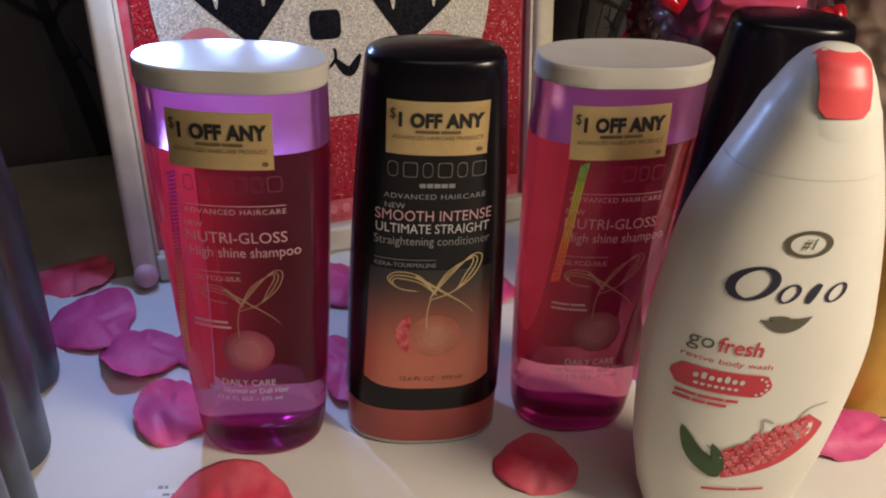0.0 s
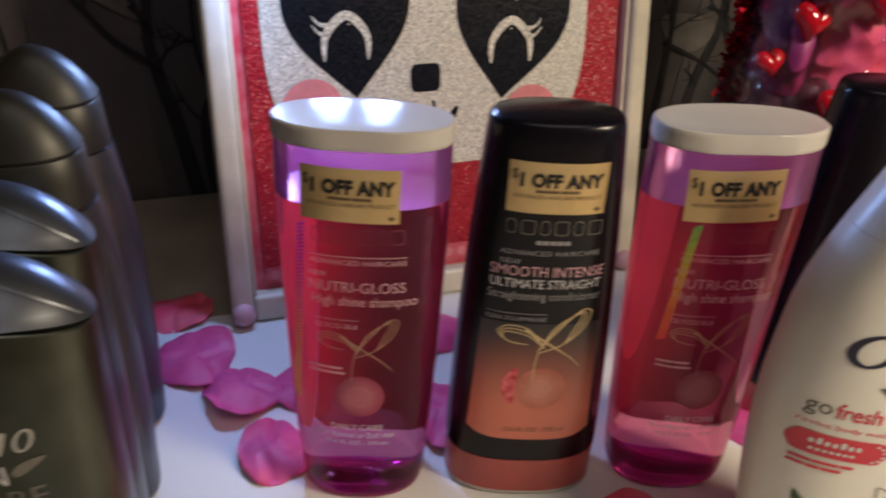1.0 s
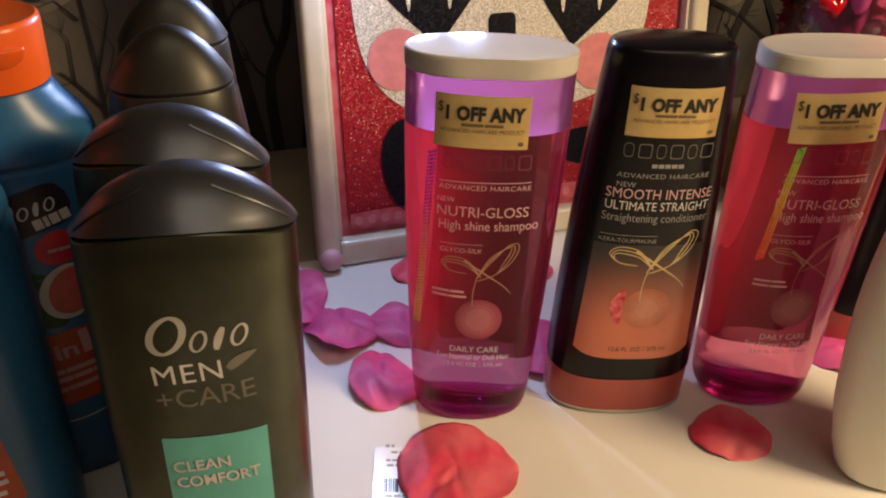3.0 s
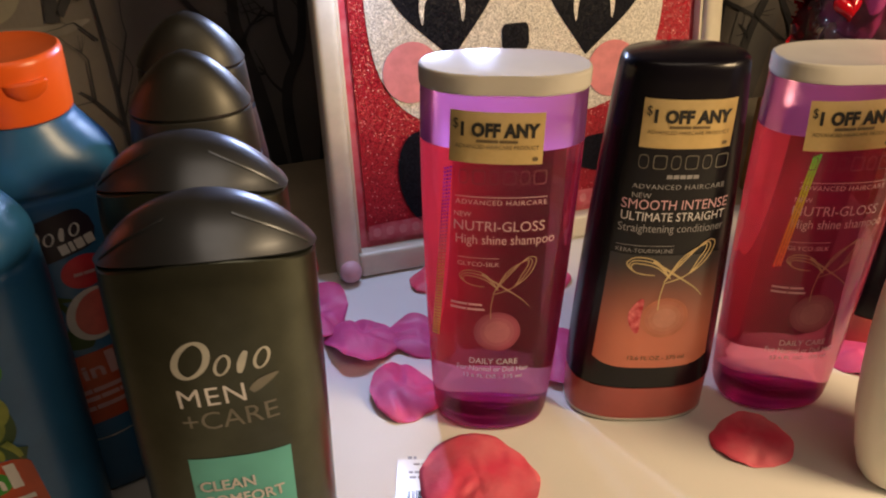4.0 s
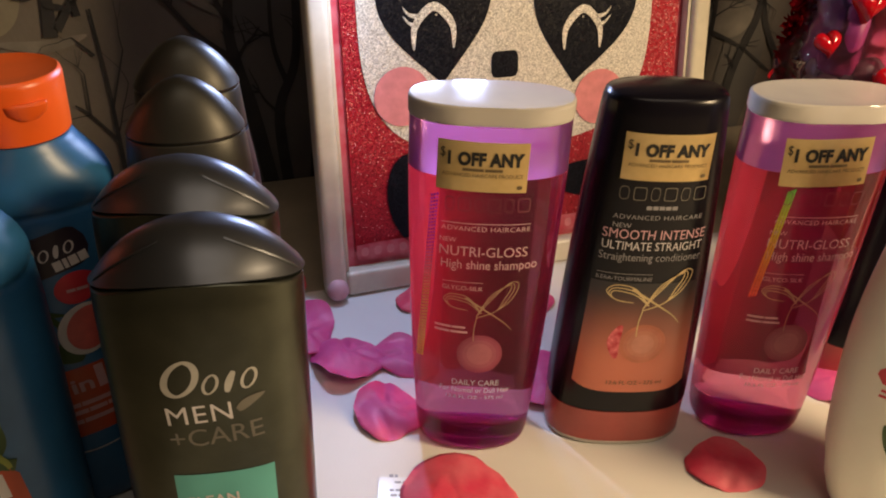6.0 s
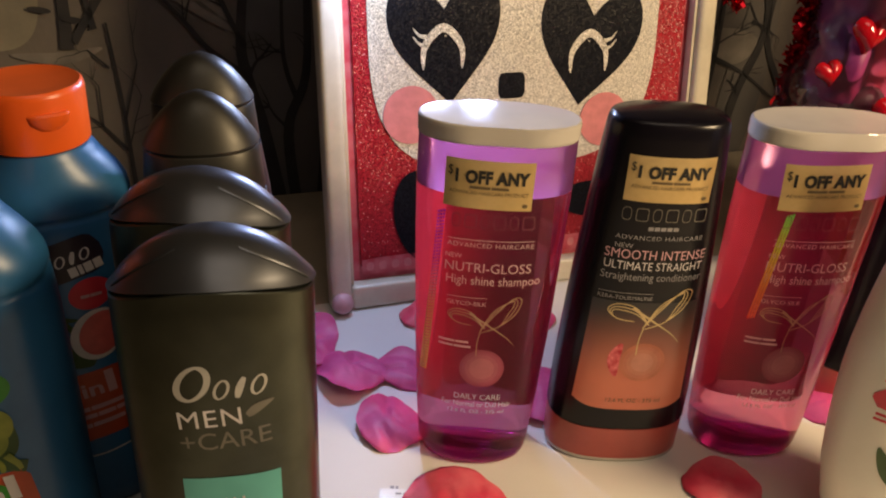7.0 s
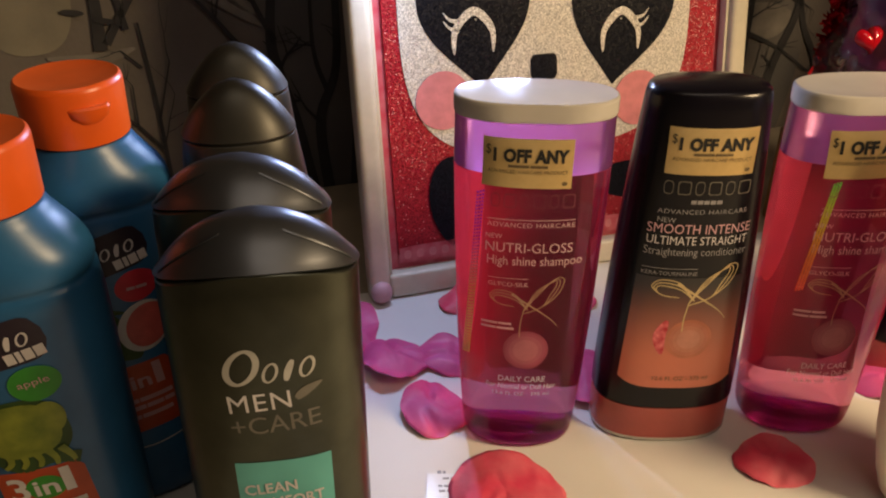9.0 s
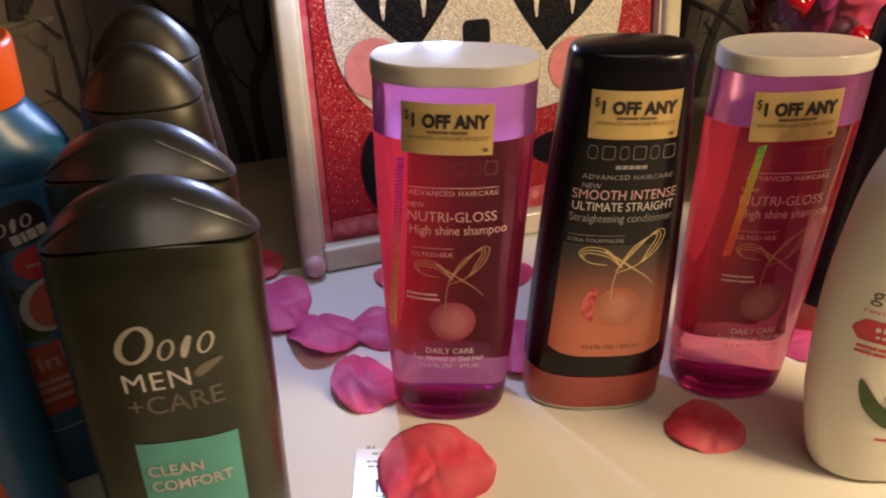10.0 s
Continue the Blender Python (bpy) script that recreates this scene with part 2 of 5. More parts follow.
M_FOILS = [rainbow("violet_holo_foil", 0.045, 0.160, ((1.0, 0.50, 0.05), (1.0, 0.85, 0.12), (1.0, 0.45, 0.10), (0.80, 0.05, 0.60), (0.45, 0.05, 1.0))),
           rainbow("green_holo_foil", 0.080, 0.160, ((1.0, 0.05, 0.10), (1.0, 0.10, 0.06), (1.0, 0.22, 0.05), (1.0, 0.50, 0.06), (0.75, 0.90, 0.08), (0.16, 0.95, 0.15)))]
M_GOLD = mat("gold_sticker", (0.66, 0.46, 0.18), 0.3, metal=0.55, scale=25, second=(0.78, 0.60, 0.30))
M_DIMGOLD = mat("dim_gold_print", (0.50, 0.30, 0.19), 0.4, metal=0.3)
M_GOLDLINE = mat("gold_print", (0.75, 0.58, 0.30), 0.35, metal=0.6)
M_INK = mat("black_ink", (0.012, 0.012, 0.012), 0.5)
M_GREYINK = mat("brown_ink", (0.16, 0.11, 0.05), 0.5)
M_WHITEINK = mat("white_ink", (0.78, 0.74, 0.74), 0.5)
M_PINKINK = mat("pink_ink", (0.72, 0.42, 0.46), 0.5)
M_MAROONINK = mat("maroon_ink", (0.25, 0.065, 0.095), 0.5)
M_ORBS = [mat("soft_pink_print", c, 0.5, scale=80) for c in ((0.34, 0.050, 0.095), (0.38, 0.075, 0.125), (0.43, 0.110, 0.155), (0.50, 0.155, 0.195), (0.64, 0.21, 0.12), (0.66, 0.23, 0.15), (0.69, 0.27, 0.18), (0.73, 0.32, 0.23))]
M_BLACK = mat("glossy_black", (0.006, 0.005, 0.009), 0.24, scale=40, coat=0.05, spec=0.28)
M_SALMON = mat("salmon_plastic", (0.47, 0.095, 0.080), 0.3, scale=30, vary=0.1)
M_CONDPANEL = fade("salmon_print", (0.66, 0.19, 0.11), (0.012, 0.010, 0.012), 0.055, 0.108)
M_CONDGREY = mat("grey_ink", (0.33, 0.32, 0.33), 0.4)
M_DARKGREY = mat("gunmetal_plastic", (0.096, 0.102, 0.080), 0.30, scale=60, vary=0.12, metal=0.9, spec=0.5, bump=0.02, fine=1500)
M_DARKCAP = mat("slate_cap", (0.125, 0.132, 0.148), 0.35, scale=50, vary=0.12, metal=0.85, spec=0.5)
M_DOME = mat("dark_grey_plastic", (0.060, 0.059, 0.052), 0.40, scale=60, vary=0.12, metal=0.7)
M_SILVER = mat("silver_print", (0.66, 0.64, 0.58), 0.35, metal=0.3)
M_DIMPRINT = mat("dim_print", (0.20, 0.185, 0.15), 0.4)
M_TEAL = mat("teal_print", (0.14, 0.50, 0.46), 0.4, scale=50, vary=0.06)
M_WHITEBOT = mat("pearl_plastic", (0.80, 0.775, 0.70), 0.32, scale=20, vary=0.03, sss=0.15)
M_CORAL = mat("coral_plastic", (0.86, 0.10, 0.105), 0.38, scale=60, vary=0.06)
M_NAVY = mat("navy_ink", (0.015, 0.014, 0.05), 0.4)
M_OLIVE = mat("olive_ink", (0.12, 0.11, 0.075), 0.4)
M_REDINK = mat("red_ink", (0.68, 0.03, 0.06), 0.4)
M_SEED = mat("seed_red", (0.50, 0.012, 0.03), 0.25, scale=260, second=(0.86, 0.20, 0.22))
M_LEAF = mat("leaf_print", (0.035, 0.085, 0.018), 0.5, scale=90)
M_BLUE = mat("blue_plastic", (0.030, 0.145, 0.34), 0.33, scale=30, vary=0.12)
M_ORANGE = mat("orange_plastic", (0.86, 0.13, 0.012), 0.33, scale=50, vary=0.06)
M_GREEN = mat("green_ink", (0.05, 0.32, 0.035), 0.4)
M_APPLE = mat("apple_green", (0.27, 0.31, 0.035), 0.4, scale=90, second=(0.12, 0.17, 0.02))
M_MELON = mat("melon_pink", (0.68, 0.13, 0.12), 0.4, scale=120)
M_ORANGEINK = mat("orange_ink", (0.56, 0.075, 0.02), 0.4)
M_PURPLE = mat("dark_purple_ink", (0.025, 0.015, 0.03), 0.4)
M_YELLOW = mat("amber_plastic", (0.70, 0.40, 0.035), 0.3, scale=20, vary=0.1)
M_PETAL = mat("rose_petal", (0.80, 0.11, 0.31), 0.5, scale=45, second=(0.66, 0.05, 0.22), bump=0.18, fine=260, sss=0.3)
M_PETALRED = mat("red_rose_petal", (0.86, 0.05, 0.12), 0.55, scale=45, second=(0.90, 0.17, 0.22), bump=0.25, fine=260, sss=0.2)
M_CELLO = liquid("cellophane", (0.93, 0.88, 0.92), (0.7, 0.6, 0.66), 0.10, 0.04)
M_BEAD = liquid("clear_bead", (0.94, 0.86, 0.92), (0.95, 0.70, 0.84), 0.65, 0.05)
M_TISSUE = mat("pink_tissue", (0.82, 0.10, 0.19), 0.6, scale=35, second=(0.62, 0.09, 0.34), sss=0.2)
M_MAGPAPER = mat("magenta_tissue", (0.36, 0.025, 0.13), 0.45, scale=30, second=(0.22, 0.05, 0.24), sss=0.1)
M_LILACPAPER = mat("lilac_tissue", (0.62, 0.36, 0.62), 0.5, scale=30, second=(0.42, 0.16, 0.36), sss=0.2)
M_GEM = mat("red_gem", (0.50, 0.004, 0.012), 0.07, scale=40, coat=0.6)
M_TINSEL = mat("red_tinsel", (0.62, 0.008, 0.02), 0.18, metal=0.85, scale=200)
M_CREAM = mat("cream_print", (0.55, 0.47, 0.34), 0.5, scale=30)
M_WOOD = mat("gilt_wood", (0.42, 0.25, 0.10), 0.45, scale=40)


# ---- shape helpers ----
def part(name, bm, material, parent=None, label="", smooth=True, sharp=38):
    me = bpy.data.meshes.new(name)
    bm.normal_update()
    bm.to_mesh(me)
    bm.free()
    for p in me.polygons:
        p.use_smooth = smooth
    if smooth:
        me.set_sharp_from_angle(angle=radians(sharp))
    me.materials.append(material)
    ob = new(name, me)
    ob.parent = parent
    if label:
        tagged(ob, label)
    return ob


def thing(name, m, label, category, group="", kind=""):
    ob = new(name)
    ob.empty_display_size = 0.02
    ob.matrix_world = m
    return tagged(ob, label, category, group, kind)


def solid(name, bm, material, m, label, category, group="", kind="", smooth=True, sharp=38):
    ob = part(name, bm, material, None, "", smooth, sharp)
    ob.matrix_world = m
    return tagged(ob, label, category, group, kind)


def sgnpow(v, p):
    return math.copysign(abs(v) ** p, v)


def loft(rows, n=56, low=True, top=True):
    """Rows (z, half width, half depth, squareness, cx, cy) joined into a skin."""
    bm = bmesh.new()
    rings = []
    for r in rows:
        z, hw, hd = r[:3]
        q = r[3] if len(r) > 3 else 2.4
        cx = r[4] if len(r) > 4 else 0.0
        cy = r[5] if len(r) > 5 else 0.0
        ring = []
        for i in range(n):
            a = 2 * math.pi * i / n
            ring.append(bm.verts.new((cx + hw * sgnpow(math.cos(a), 2 / q), cy + hd * sgnpow(math.sin(a), 2 / q), z)))
        rings.append(ring)
    for a, b in zip(rings, rings[1:]):
        for i in range(n):
            bm.faces.new((a[i], a[(i + 1) % n], b[(i + 1) % n], b[i]))
    if low:
        bm.faces.new(rings[0][::-1])
    if top:
        bm.faces.new(rings[-1])
    return bm


def smooth_rows(rows, k=4):
    """The same profile with soft rows put in between."""
    full = [list(r) + [2.4, 0.0, 0.0][len(r) - 3:] for r in rows]
    out = []
    for i in range(len(full) - 1):
        p = [full[max(0, i - 1)], full[i], full[i + 1], full[min(len(full) - 1, i + 2)]]
        for j in range(k):
            s = j / k
            r = [0.5 * (2 * b + (c - a) * s + (2 * a - 5 * b + 4 * c - d) * s * s + (3 * b - a - 3 * c + d) * s ** 3) for a, b, c, d in zip(*p)]
            r[0] = full[i][0] + (full[i + 1][0] - full[i][0]) * s
            out.append(tuple(r))
    return out + [tuple(full[-1])]


def lerp_row(rows, z):
    rows = sorted(rows, key=lambda r: r[0])
    full = [(list(r) + [2.4, 0.0, 0.0][len(r) - 3:]) for r in rows]
    if z <= full[0][0]:
        return full[0]
    for a, b in zip(full, full[1:]):
        if z <= b[0]:
            k = (z - a[0]) / max(1e-9, b[0] - a[0])
            return [u + (v - u) * k for u, v in zip(a, b)]
    return full[-1]


def between(rows, z0, z1, step=0.006, grow=0.0):
    """The same profile cut to a stretch of heights."""
    k = max(1, round((z1 - z0) / step))
    out = []
    for i in range(k + 1):
        z = z0 + (z1 - z0) * i / k
        r = lerp_row(rows, z)
        out.append((z, r[1] + grow, r[2] + grow, r[3], r[4], r[5]))
    return out


def front_of(rows, side=-1):
    def f(x, z):
        _, hw, hd, q, cx, cy = lerp_row(rows, z)
        k = min(1.0, abs((x - cx) / hw))
        return cy + side * hd * max(0.0, 1 - k ** q) ** (1 / q)
    return f


# flat shapes: (points, faces) in a width-height plane
def grid(f, nx, nz):
    pts = [f(i / nx, j / nz) for j in range(nz + 1) for i in range(nx + 1)]
    w = nx + 1
    return pts, [(j * w + i, j * w + i + 1, (j + 1) * w + i + 1, (j + 1) * w + i) for j in range(nz) for i in range(nx)]


def rect(x0, z0, x1, z1, r=0.0, nx=14, nz=8):
    def f(a, b):
        x = x0 + (x1 - x0) * a
        d = min(x - x0, x1 - x)
        cut = 0.0 if d >= r or r == 0 else r - math.sqrt(max(0.0, r * r - (r - d) ** 2))
        return x, (z0 + cut) + (z1 - z0 - 2 * cut) * b
    return grid(f, nx, nz)


def disc(cx, cz, rx, rz, turn=0.0, n=40, rings=4, hole=0.0, q=2.0):
    pts, faces = [], []
    ct, st = math.cos(radians(turn)), math.sin(radians(turn))
    ks = [hole + (1 - hole) * k / rings for k in range(rings + 1)]
    for k in ks:
        for i in range(n):
            a = 2 * math.pi * i / n
            x, z = rx * k * sgnpow(math.cos(a), 2 / q), rz * k * sgnpow(math.sin(a), 2 / q)
            pts.append((cx + x * ct - z * st, cz + x * st + z * ct))
    for k in range(rings):
        for i in range(n):
            j = (i + 1) % n
            faces.append((k * n + i, (k + 1) * n + i, (k + 1) * n + j, k * n + j))
    return pts, faces


def ribbon(path, width, n=28):
    """A stroke along a smooth path; width is a number or a function of 0..1."""
    def at(s):
        s = s * (len(path) - 1)
        i = min(int(s), len(path) - 2)
        k = s - i
        p0, p1, p2, p3 = path[max(0, i - 1)], path[i], path[i + 1], path[min(len(path) - 1, i + 2)]
        return [0.5 * (2 * b + (c - a) * k + (2 * a - 5 * b + 4 * c - d) * k * k + (3 * b - a - 3 * c + d) * k ** 3) for a, b, c, d in zip(p0, p1, p2, p3)]
    pts = []
    for i in range(n + 1):
        s = i / n
        x, z = at(s)
        u, v = at(min(1, s + 0.01)), at(max(0, s - 0.01))
        tx, tz = u[0] - v[0], u[1] - v[1]
        ln = math.hypot(tx, tz) or 1
        w = (width(s) if callable(width) else width) / 2
        pts += [(x - tz / ln * w, z + tx / ln * w), (x + tz / ln * w, z - tx / ln * w)]
    return pts, [(2 * i, 2 * i + 1, 2 * i + 3, 2 * i + 2) for i in range(n)]


def heart(cx, cz, w, h, turn=0.0, n=60):
    raw = []
    for i in range(n):
        a = 2 * math.pi * i / n
        raw.append((0.5 * sgnpow(math.sin(a), 2.0), (13 * math.cos(a) - 5 * math.cos(2 * a) - 2 * math.cos(3 * a) - math.cos(4 * a) + 2.5) / 29))
    ct, st = math.cos(radians(turn)), math.sin(radians(turn))
    pts, faces = [], []
    for k in (0.02, 0.35, 0.7, 1.0):
        for x, z in raw:
            x, z = x * w * k, (z - 0.05) * h * k
            pts.append((cx + x * ct - z * st, cz + x * st + z * ct))
    for k in range(3):
        for i in range(n):
            j = (i + 1) % n
            faces.append((k * n + i, (k + 1) * n + i, (k + 1) * n + j, k * n + j))
    return pts, faces


def text(body, x0, z0, x1, z1, shear=0.0, spacing=1.0, bold=0.0):
    """Built-in letters, fitted into a box."""
    cu = bpy.data.curves.new("letters", "FONT")
    cu.body, cu.shear, cu.space_character, cu.resolution_u, cu.offset = body, shear, spacing, 3, bold
    ob = new("letters", cu)
    me = bpy.data.meshes.new_from_object(ob.evaluated_get(bpy.context.evaluated_depsgraph_get()))
    pts = [(v.co.x, v.co.y) for v in me.vertices]
    faces = [tuple(p.vertices) for p in me.polygons]
    bpy.data.objects.remove(ob)
    bpy.data.curves.remove(cu)
    bpy.data.meshes.remove(me)
    ax, bx = min(p[0] for p in pts), max(p[0] for p in pts)
    az, bz = min(p[1] for p in pts), max(p[1] for p in pts)
    return [(x0 + (p[0] - ax) / (bx - ax) * (x1 - x0), z0 + (p[1] - az) / (bz - az) * (z1 - z0)) for p in pts], faces


def bars(x0, z0, x1, z1, cuts):
    """Unreadable small print: a row of plain bars; cuts are word lengths."""
    out, total, x = [], sum(cuts) + 0.35 * (len(cuts) - 1), x0
    for c in cuts:
        w = (x1 - x0) * c / total
        out.append(rect(x, z0, x + w, z1, 0, 4, 1))
        x += w + (x1 - x0) * 0.35 / total
    return out


def turned(shapes, cx, cz, deg):
    c, s = math.cos(radians(deg)), math.sin(radians(deg))
    return [([(cx + (x - cx) * c - (z - cz) * s, cz + (x - cx) * s + (z - cz) * c) for x, z in p], f) for p, f in shapes]


def wordmark(x0, z0, x1, z1, slant=0.30):
    """A brand's mark as plain slanted rings and lozenges: no letters."""
    w, h = x1 - x0, z1 - z0
    out = []
    for k, wide, tall, ring in ((0.19, 0.19, 1.0, True), (0.48, 0.085, 0.56, True), (0.67, 0.085, 0.56, False), (0.87, 0.085, 0.56, True)):
        cx, cz = x0 + k * w, z0 + tall * h / 2
        if ring:
            n, pts = 40, []
            for rim in (0, 1):
                for i in range(n):
                    a = 2 * math.pi * i / n
                    q = 1 - rim * (0.16 + 0.22 * abs(math.cos(a)))
                    z = tall * h / 2 * q * math.sin(a)
                    pts.append((cx + wide * w * q * math.cos(a) + slant * z, cz + z))
            out.append((pts, [(i, (i + 1) % n, n + (i + 1) % n, n + i) for i in range(n)]))
        else:
            d = slant * tall * h / 2
            out.append(ribbon([(cx - d, z0), (cx, cz), (cx + 1.6 * d, z0 + tall * h)], lambda s: 0.0002 + 0.075 * w * math.sin(math.pi * (0.15 + 0.7 * s)), 14))
    return out


def capmark(x0, z0, x1, z1):
    """A brand's mark as a row of thin plain lozenges."""
    w = (x1 - x0) / 6
    return [disc(x0 + (k + 0.5) * w, (z0 + z1) / 2, (0.30 + 0.12 * (k % 2)) * w, (z1 - z0) / 2, 0, 40, 1, 0.88, 3.0 + 3 * (k % 2)) for k in range(6)]


def prints(name, shapes, material, parent, surf, lift=0.0003, label=""):
    """Each line or mark of print as a part of its own."""
    return [decal(name, [sh], material, parent, surf, lift, label) for sh in shapes]


def decal(name, shapes, material, parent, surf, lift=0.0003, label="", side=-1):
    """Print shapes laid on a curved face."""
    bm = bmesh.new()
    for pts, faces in shapes:
        vs = [bm.verts.new((x, surf(x, z) + side * lift, z)) for x, z in pts]
        for f in faces:
            try:
                bm.faces.new([vs[i] for i in f])
            except ValueError:
                pass
    bmesh.ops.recalc_face_normals(bm, faces=bm.faces)
    if bm.faces:
        bm.faces.ensure_lookup_table()
        up = sum(f.normal.y for f in bm.faces)
        if up * side < 0:
            bmesh.ops.reverse_faces(bm, faces=bm.faces)
    return part(name, bm, material, parent, label)


def box(x0, y0, z0, x1, y1, z1, bevel=0.0, seg=2):
    bm = bmesh.new()
    bmesh.ops.create_cube(bm, size=1.0, matrix=Matrix.Translation(((x0 + x1) / 2, (y0 + y1) / 2, (z0 + z1) / 2)) @ Matrix.Diagonal((x1 - x0, y1 - y0, z1 - z0, 1)))
    if bevel:
        bmesh.ops.bevel(bm, geom=list(bm.edges), offset=bevel, segments=seg, profile=0.6, affect="EDGES")
    return bm


# ---- structure ----
ROOM = pose(-0.16, 0.664, 0, 0, 0, 20)      # on the backdrop's foot, x along it, y behind it
solid("wall_north", box(-1.6, 0.0, -0.75, 1.9, 0.06, 1.65), M_WALL, ROOM, "dark backdrop wall painted with bare winter trees", "wall", kind="structure")
solid("wall_south", box(-1.6, -2.3, -0.75, 1.9, -2.24, 1.65), M_ROOM, ROOM, "plain dim wall of the room", "wall", kind="structure")
solid("wall_west", box(-1.66, -2.3, -0.75, -1.6, 0.06, 1.65), M_ROOM, ROOM, "plain dim wall of the room", "wall", kind="structure")
solid("wall_east", box(1.9, -2.3, -0.75, 1.96, 0.06, 1.65), M_ROOM, ROOM, "plain dim wall of the room", "wall", kind="structure")
solid("ceiling", box(-1.66, -2.3, 1.65, 1.96, 0.06, 1.71), M_ROOM, ROOM, "plain dim ceiling", "ceiling", kind="structure")
solid("floor", box(-1.66, -2.3, -0.81, 1.96, 0.06, -0.75), M_TABLE, ROOM, "plain dim floor", "floor", kind="structure")


# painted trees on the backdrop
wall = bpy.data.objects["wall_north"]
PLANE = lambda d: (lambda x, z: d)


def tree_shapes(x, z, ang, length, width, depth, rng, out):
    n = 4
    path = [(x, z)]
    a = ang
    for i in range(n):
        a += rng.uniform(-14, 14)
        x += math.cos(radians(a)) * length / n
        z += math.sin(radians(a)) * length / n
        path.append((x, z))
    out.append(ribbon(path, lambda s: width * (1 - 0.6 * s), 12))
    if depth:
        for k in range(rng.choice((2, 3, 3))):
            j = rng.randint(1, n)
            tree_shapes(*path[j], ang + rng.choice((-1, 1)) * rng.uniform(22, 50), length * rng.uniform(0.5, 0.75), width * 0.5, depth - 1, rng, out)


rng = random.Random(7)


def painted_tree(limbs, twigs, seed):
    """Limbs (path, width at the foot) with random fine twigs off them."""
    r = random.Random(seed)
    shapes = []
    for path, wide in limbs:
        shapes.append(ribbon(path, lambda s, q=wide: 0.72 * q * (1 - 0.7 * s) + 0.0006, 22))
        for k in range(twigs):
            q = r.randint(1, len(path) - 1)
            a = math.degrees(math.atan2(path[q][1] - path[q - 1][1], path[q][0] - path[q - 1][0]))
            tree_shapes(*path[q], a + r.choice((-1, 1)) * r.uniform(25, 55), r.uniform(0.02, 0.05), wide * 0.16 + 0.0005, 1, r, shapes)
    decal("painted_tree", shapes, M_BARK, wall, PLANE(-0.003), 0.0, "flat dark painted tree")


# pale ground, snow streaks and the birch come first, bare trees over them
decal("painted_trunk", [disc(-0.196, 0.200, 0.036, 0.060, 4, 40, 4, 0, 2.6)], M_BIRCH, wall, PLANE(-0.001), 0.0, "pale painted round patch")
decal("painted_trunk", [ribbon([(-0.400, -0.02), (-0.390, 0.25), (-0.370, 0.50)], 0.060, 14)], M_BIRCH, wall, PLANE(-0.001), 0.0, "pale painted birch trunk")
for path, wide in (([(0.030, -0.02), (0.028, 0.07), (0.016, 0.14), (0.022, 0.22), (0.03, 0.32)], 0.085), ([(0.485, -0.02), (0.498, 0.10), (0.500, 0.22), (0.49, 0.32)], 0.045)):
    decal("painted_shade", [ribbon(path, lambda s, q=wide: q * (0.9 + 0.25 * math.sin(7 * s)), 20)], M_DUSK, wall, PLANE(-0.0015), 0.0, "broad dusky painted tree shadow")
for path, wide in (([(-0.100, 0.212), (-0.059, 0.180), (-0.020, 0.150)], 0.010), ([(-0.082, 0.215), (-0.024, 0.160)], 0.012), ([(-0.185, 0.137), (-0.150, 0.133), (-0.120, 0.140)], 0.008), ([(0.440, 0.130), (0.475, 0.115), (0.500, 0.120)], 0.030), ([(0.600, 0.160), (0.640, 0.100), (0.690, 0.080)], 0.060)):
    decal("snow_streak", [ribbon(path, lambda s, q=wide: q * (0.2 + math.sin(math.pi * s)), 16)], M_SNOW, wall, PLANE(-0.002), 0.0, "pale grey painted streak")
for cx, cz in ((-0.155, 0.195), (-0.160, 0.171), (-0.137, 0.203), (-0.138, 0.163), (-0.20, 0.26), (-0.175, 0.30), (-0.38, 0.16), (-0.41, 0.23)):
    decal("painted_knot", [disc(cx, cz, 0.0085, 0.0024, rng.uniform(-12, 8), 16, 2)], M_BARK, wall, PLANE(-0.004), 0.0, "dark painted knot")
painted_tree([([(-0.145, 0.140), (-0.143, 0.181), (-0.147, 0.215), (-0.155, 0.30)], 0.013), ([(-0.140, 0.145), (-0.113, 0.185), (-0.090, 0.213), (-0.060, 0.27)], 0.008), ([(-0.124, 0.155), (-0.129, 0.192), (-0.133, 0.215), (-0.138, 0.27)], 0.006), ([(-0.124, 0.189), (-0.117, 0.214), (-0.114, 0.26)], 0.004)], 1, 1)
painted_tree([([(-0.109, 0.0), (-0.110, 0.057), (-0.111, 0.101), (-0.115, 0.160)], 0.005), ([(-0.111, 0.053), (-0.128, 0.076), (-0.138, 0.085)], 0.003), ([(-0.128, 0.076), (-0.127, 0.110)], 0.002), ([(-0.110, 0.081), (-0.096, 0.127)], 0.002), ([(-0.117, 0.124), (-0.131, 0.139)], 0.002)], 1, 2)
painted_tree([([(0.014, -0.02), (0.0, 0.064), (-0.010, 0.107), (-0.014, 0.143), (-0.006, 0.211), (0.0, 0.29)], 0.018), ([(-0.011, 0.112), (-0.039, 0.135), (-0.056, 0.158), (-0.084, 0.193)], 0.007), ([(-0.011, 0.137), (-0.025, 0.169), (-0.039, 0.212), (-0.05, 0.26)], 0.006)], 2, 3)
painted_tree([([(0.028, -0.02), (0.022, 0.062), (0.039, 0.113), (0.042, 0.21), (0.05, 0.30)], 0.014), ([(0.055, -0.02), (0.060, 0.10), (0.052, 0.22)], 0.030), ([(0.030, 0.09), (0.020, 0.13), (0.022, 0.21)], 0.006)], 3, 4)
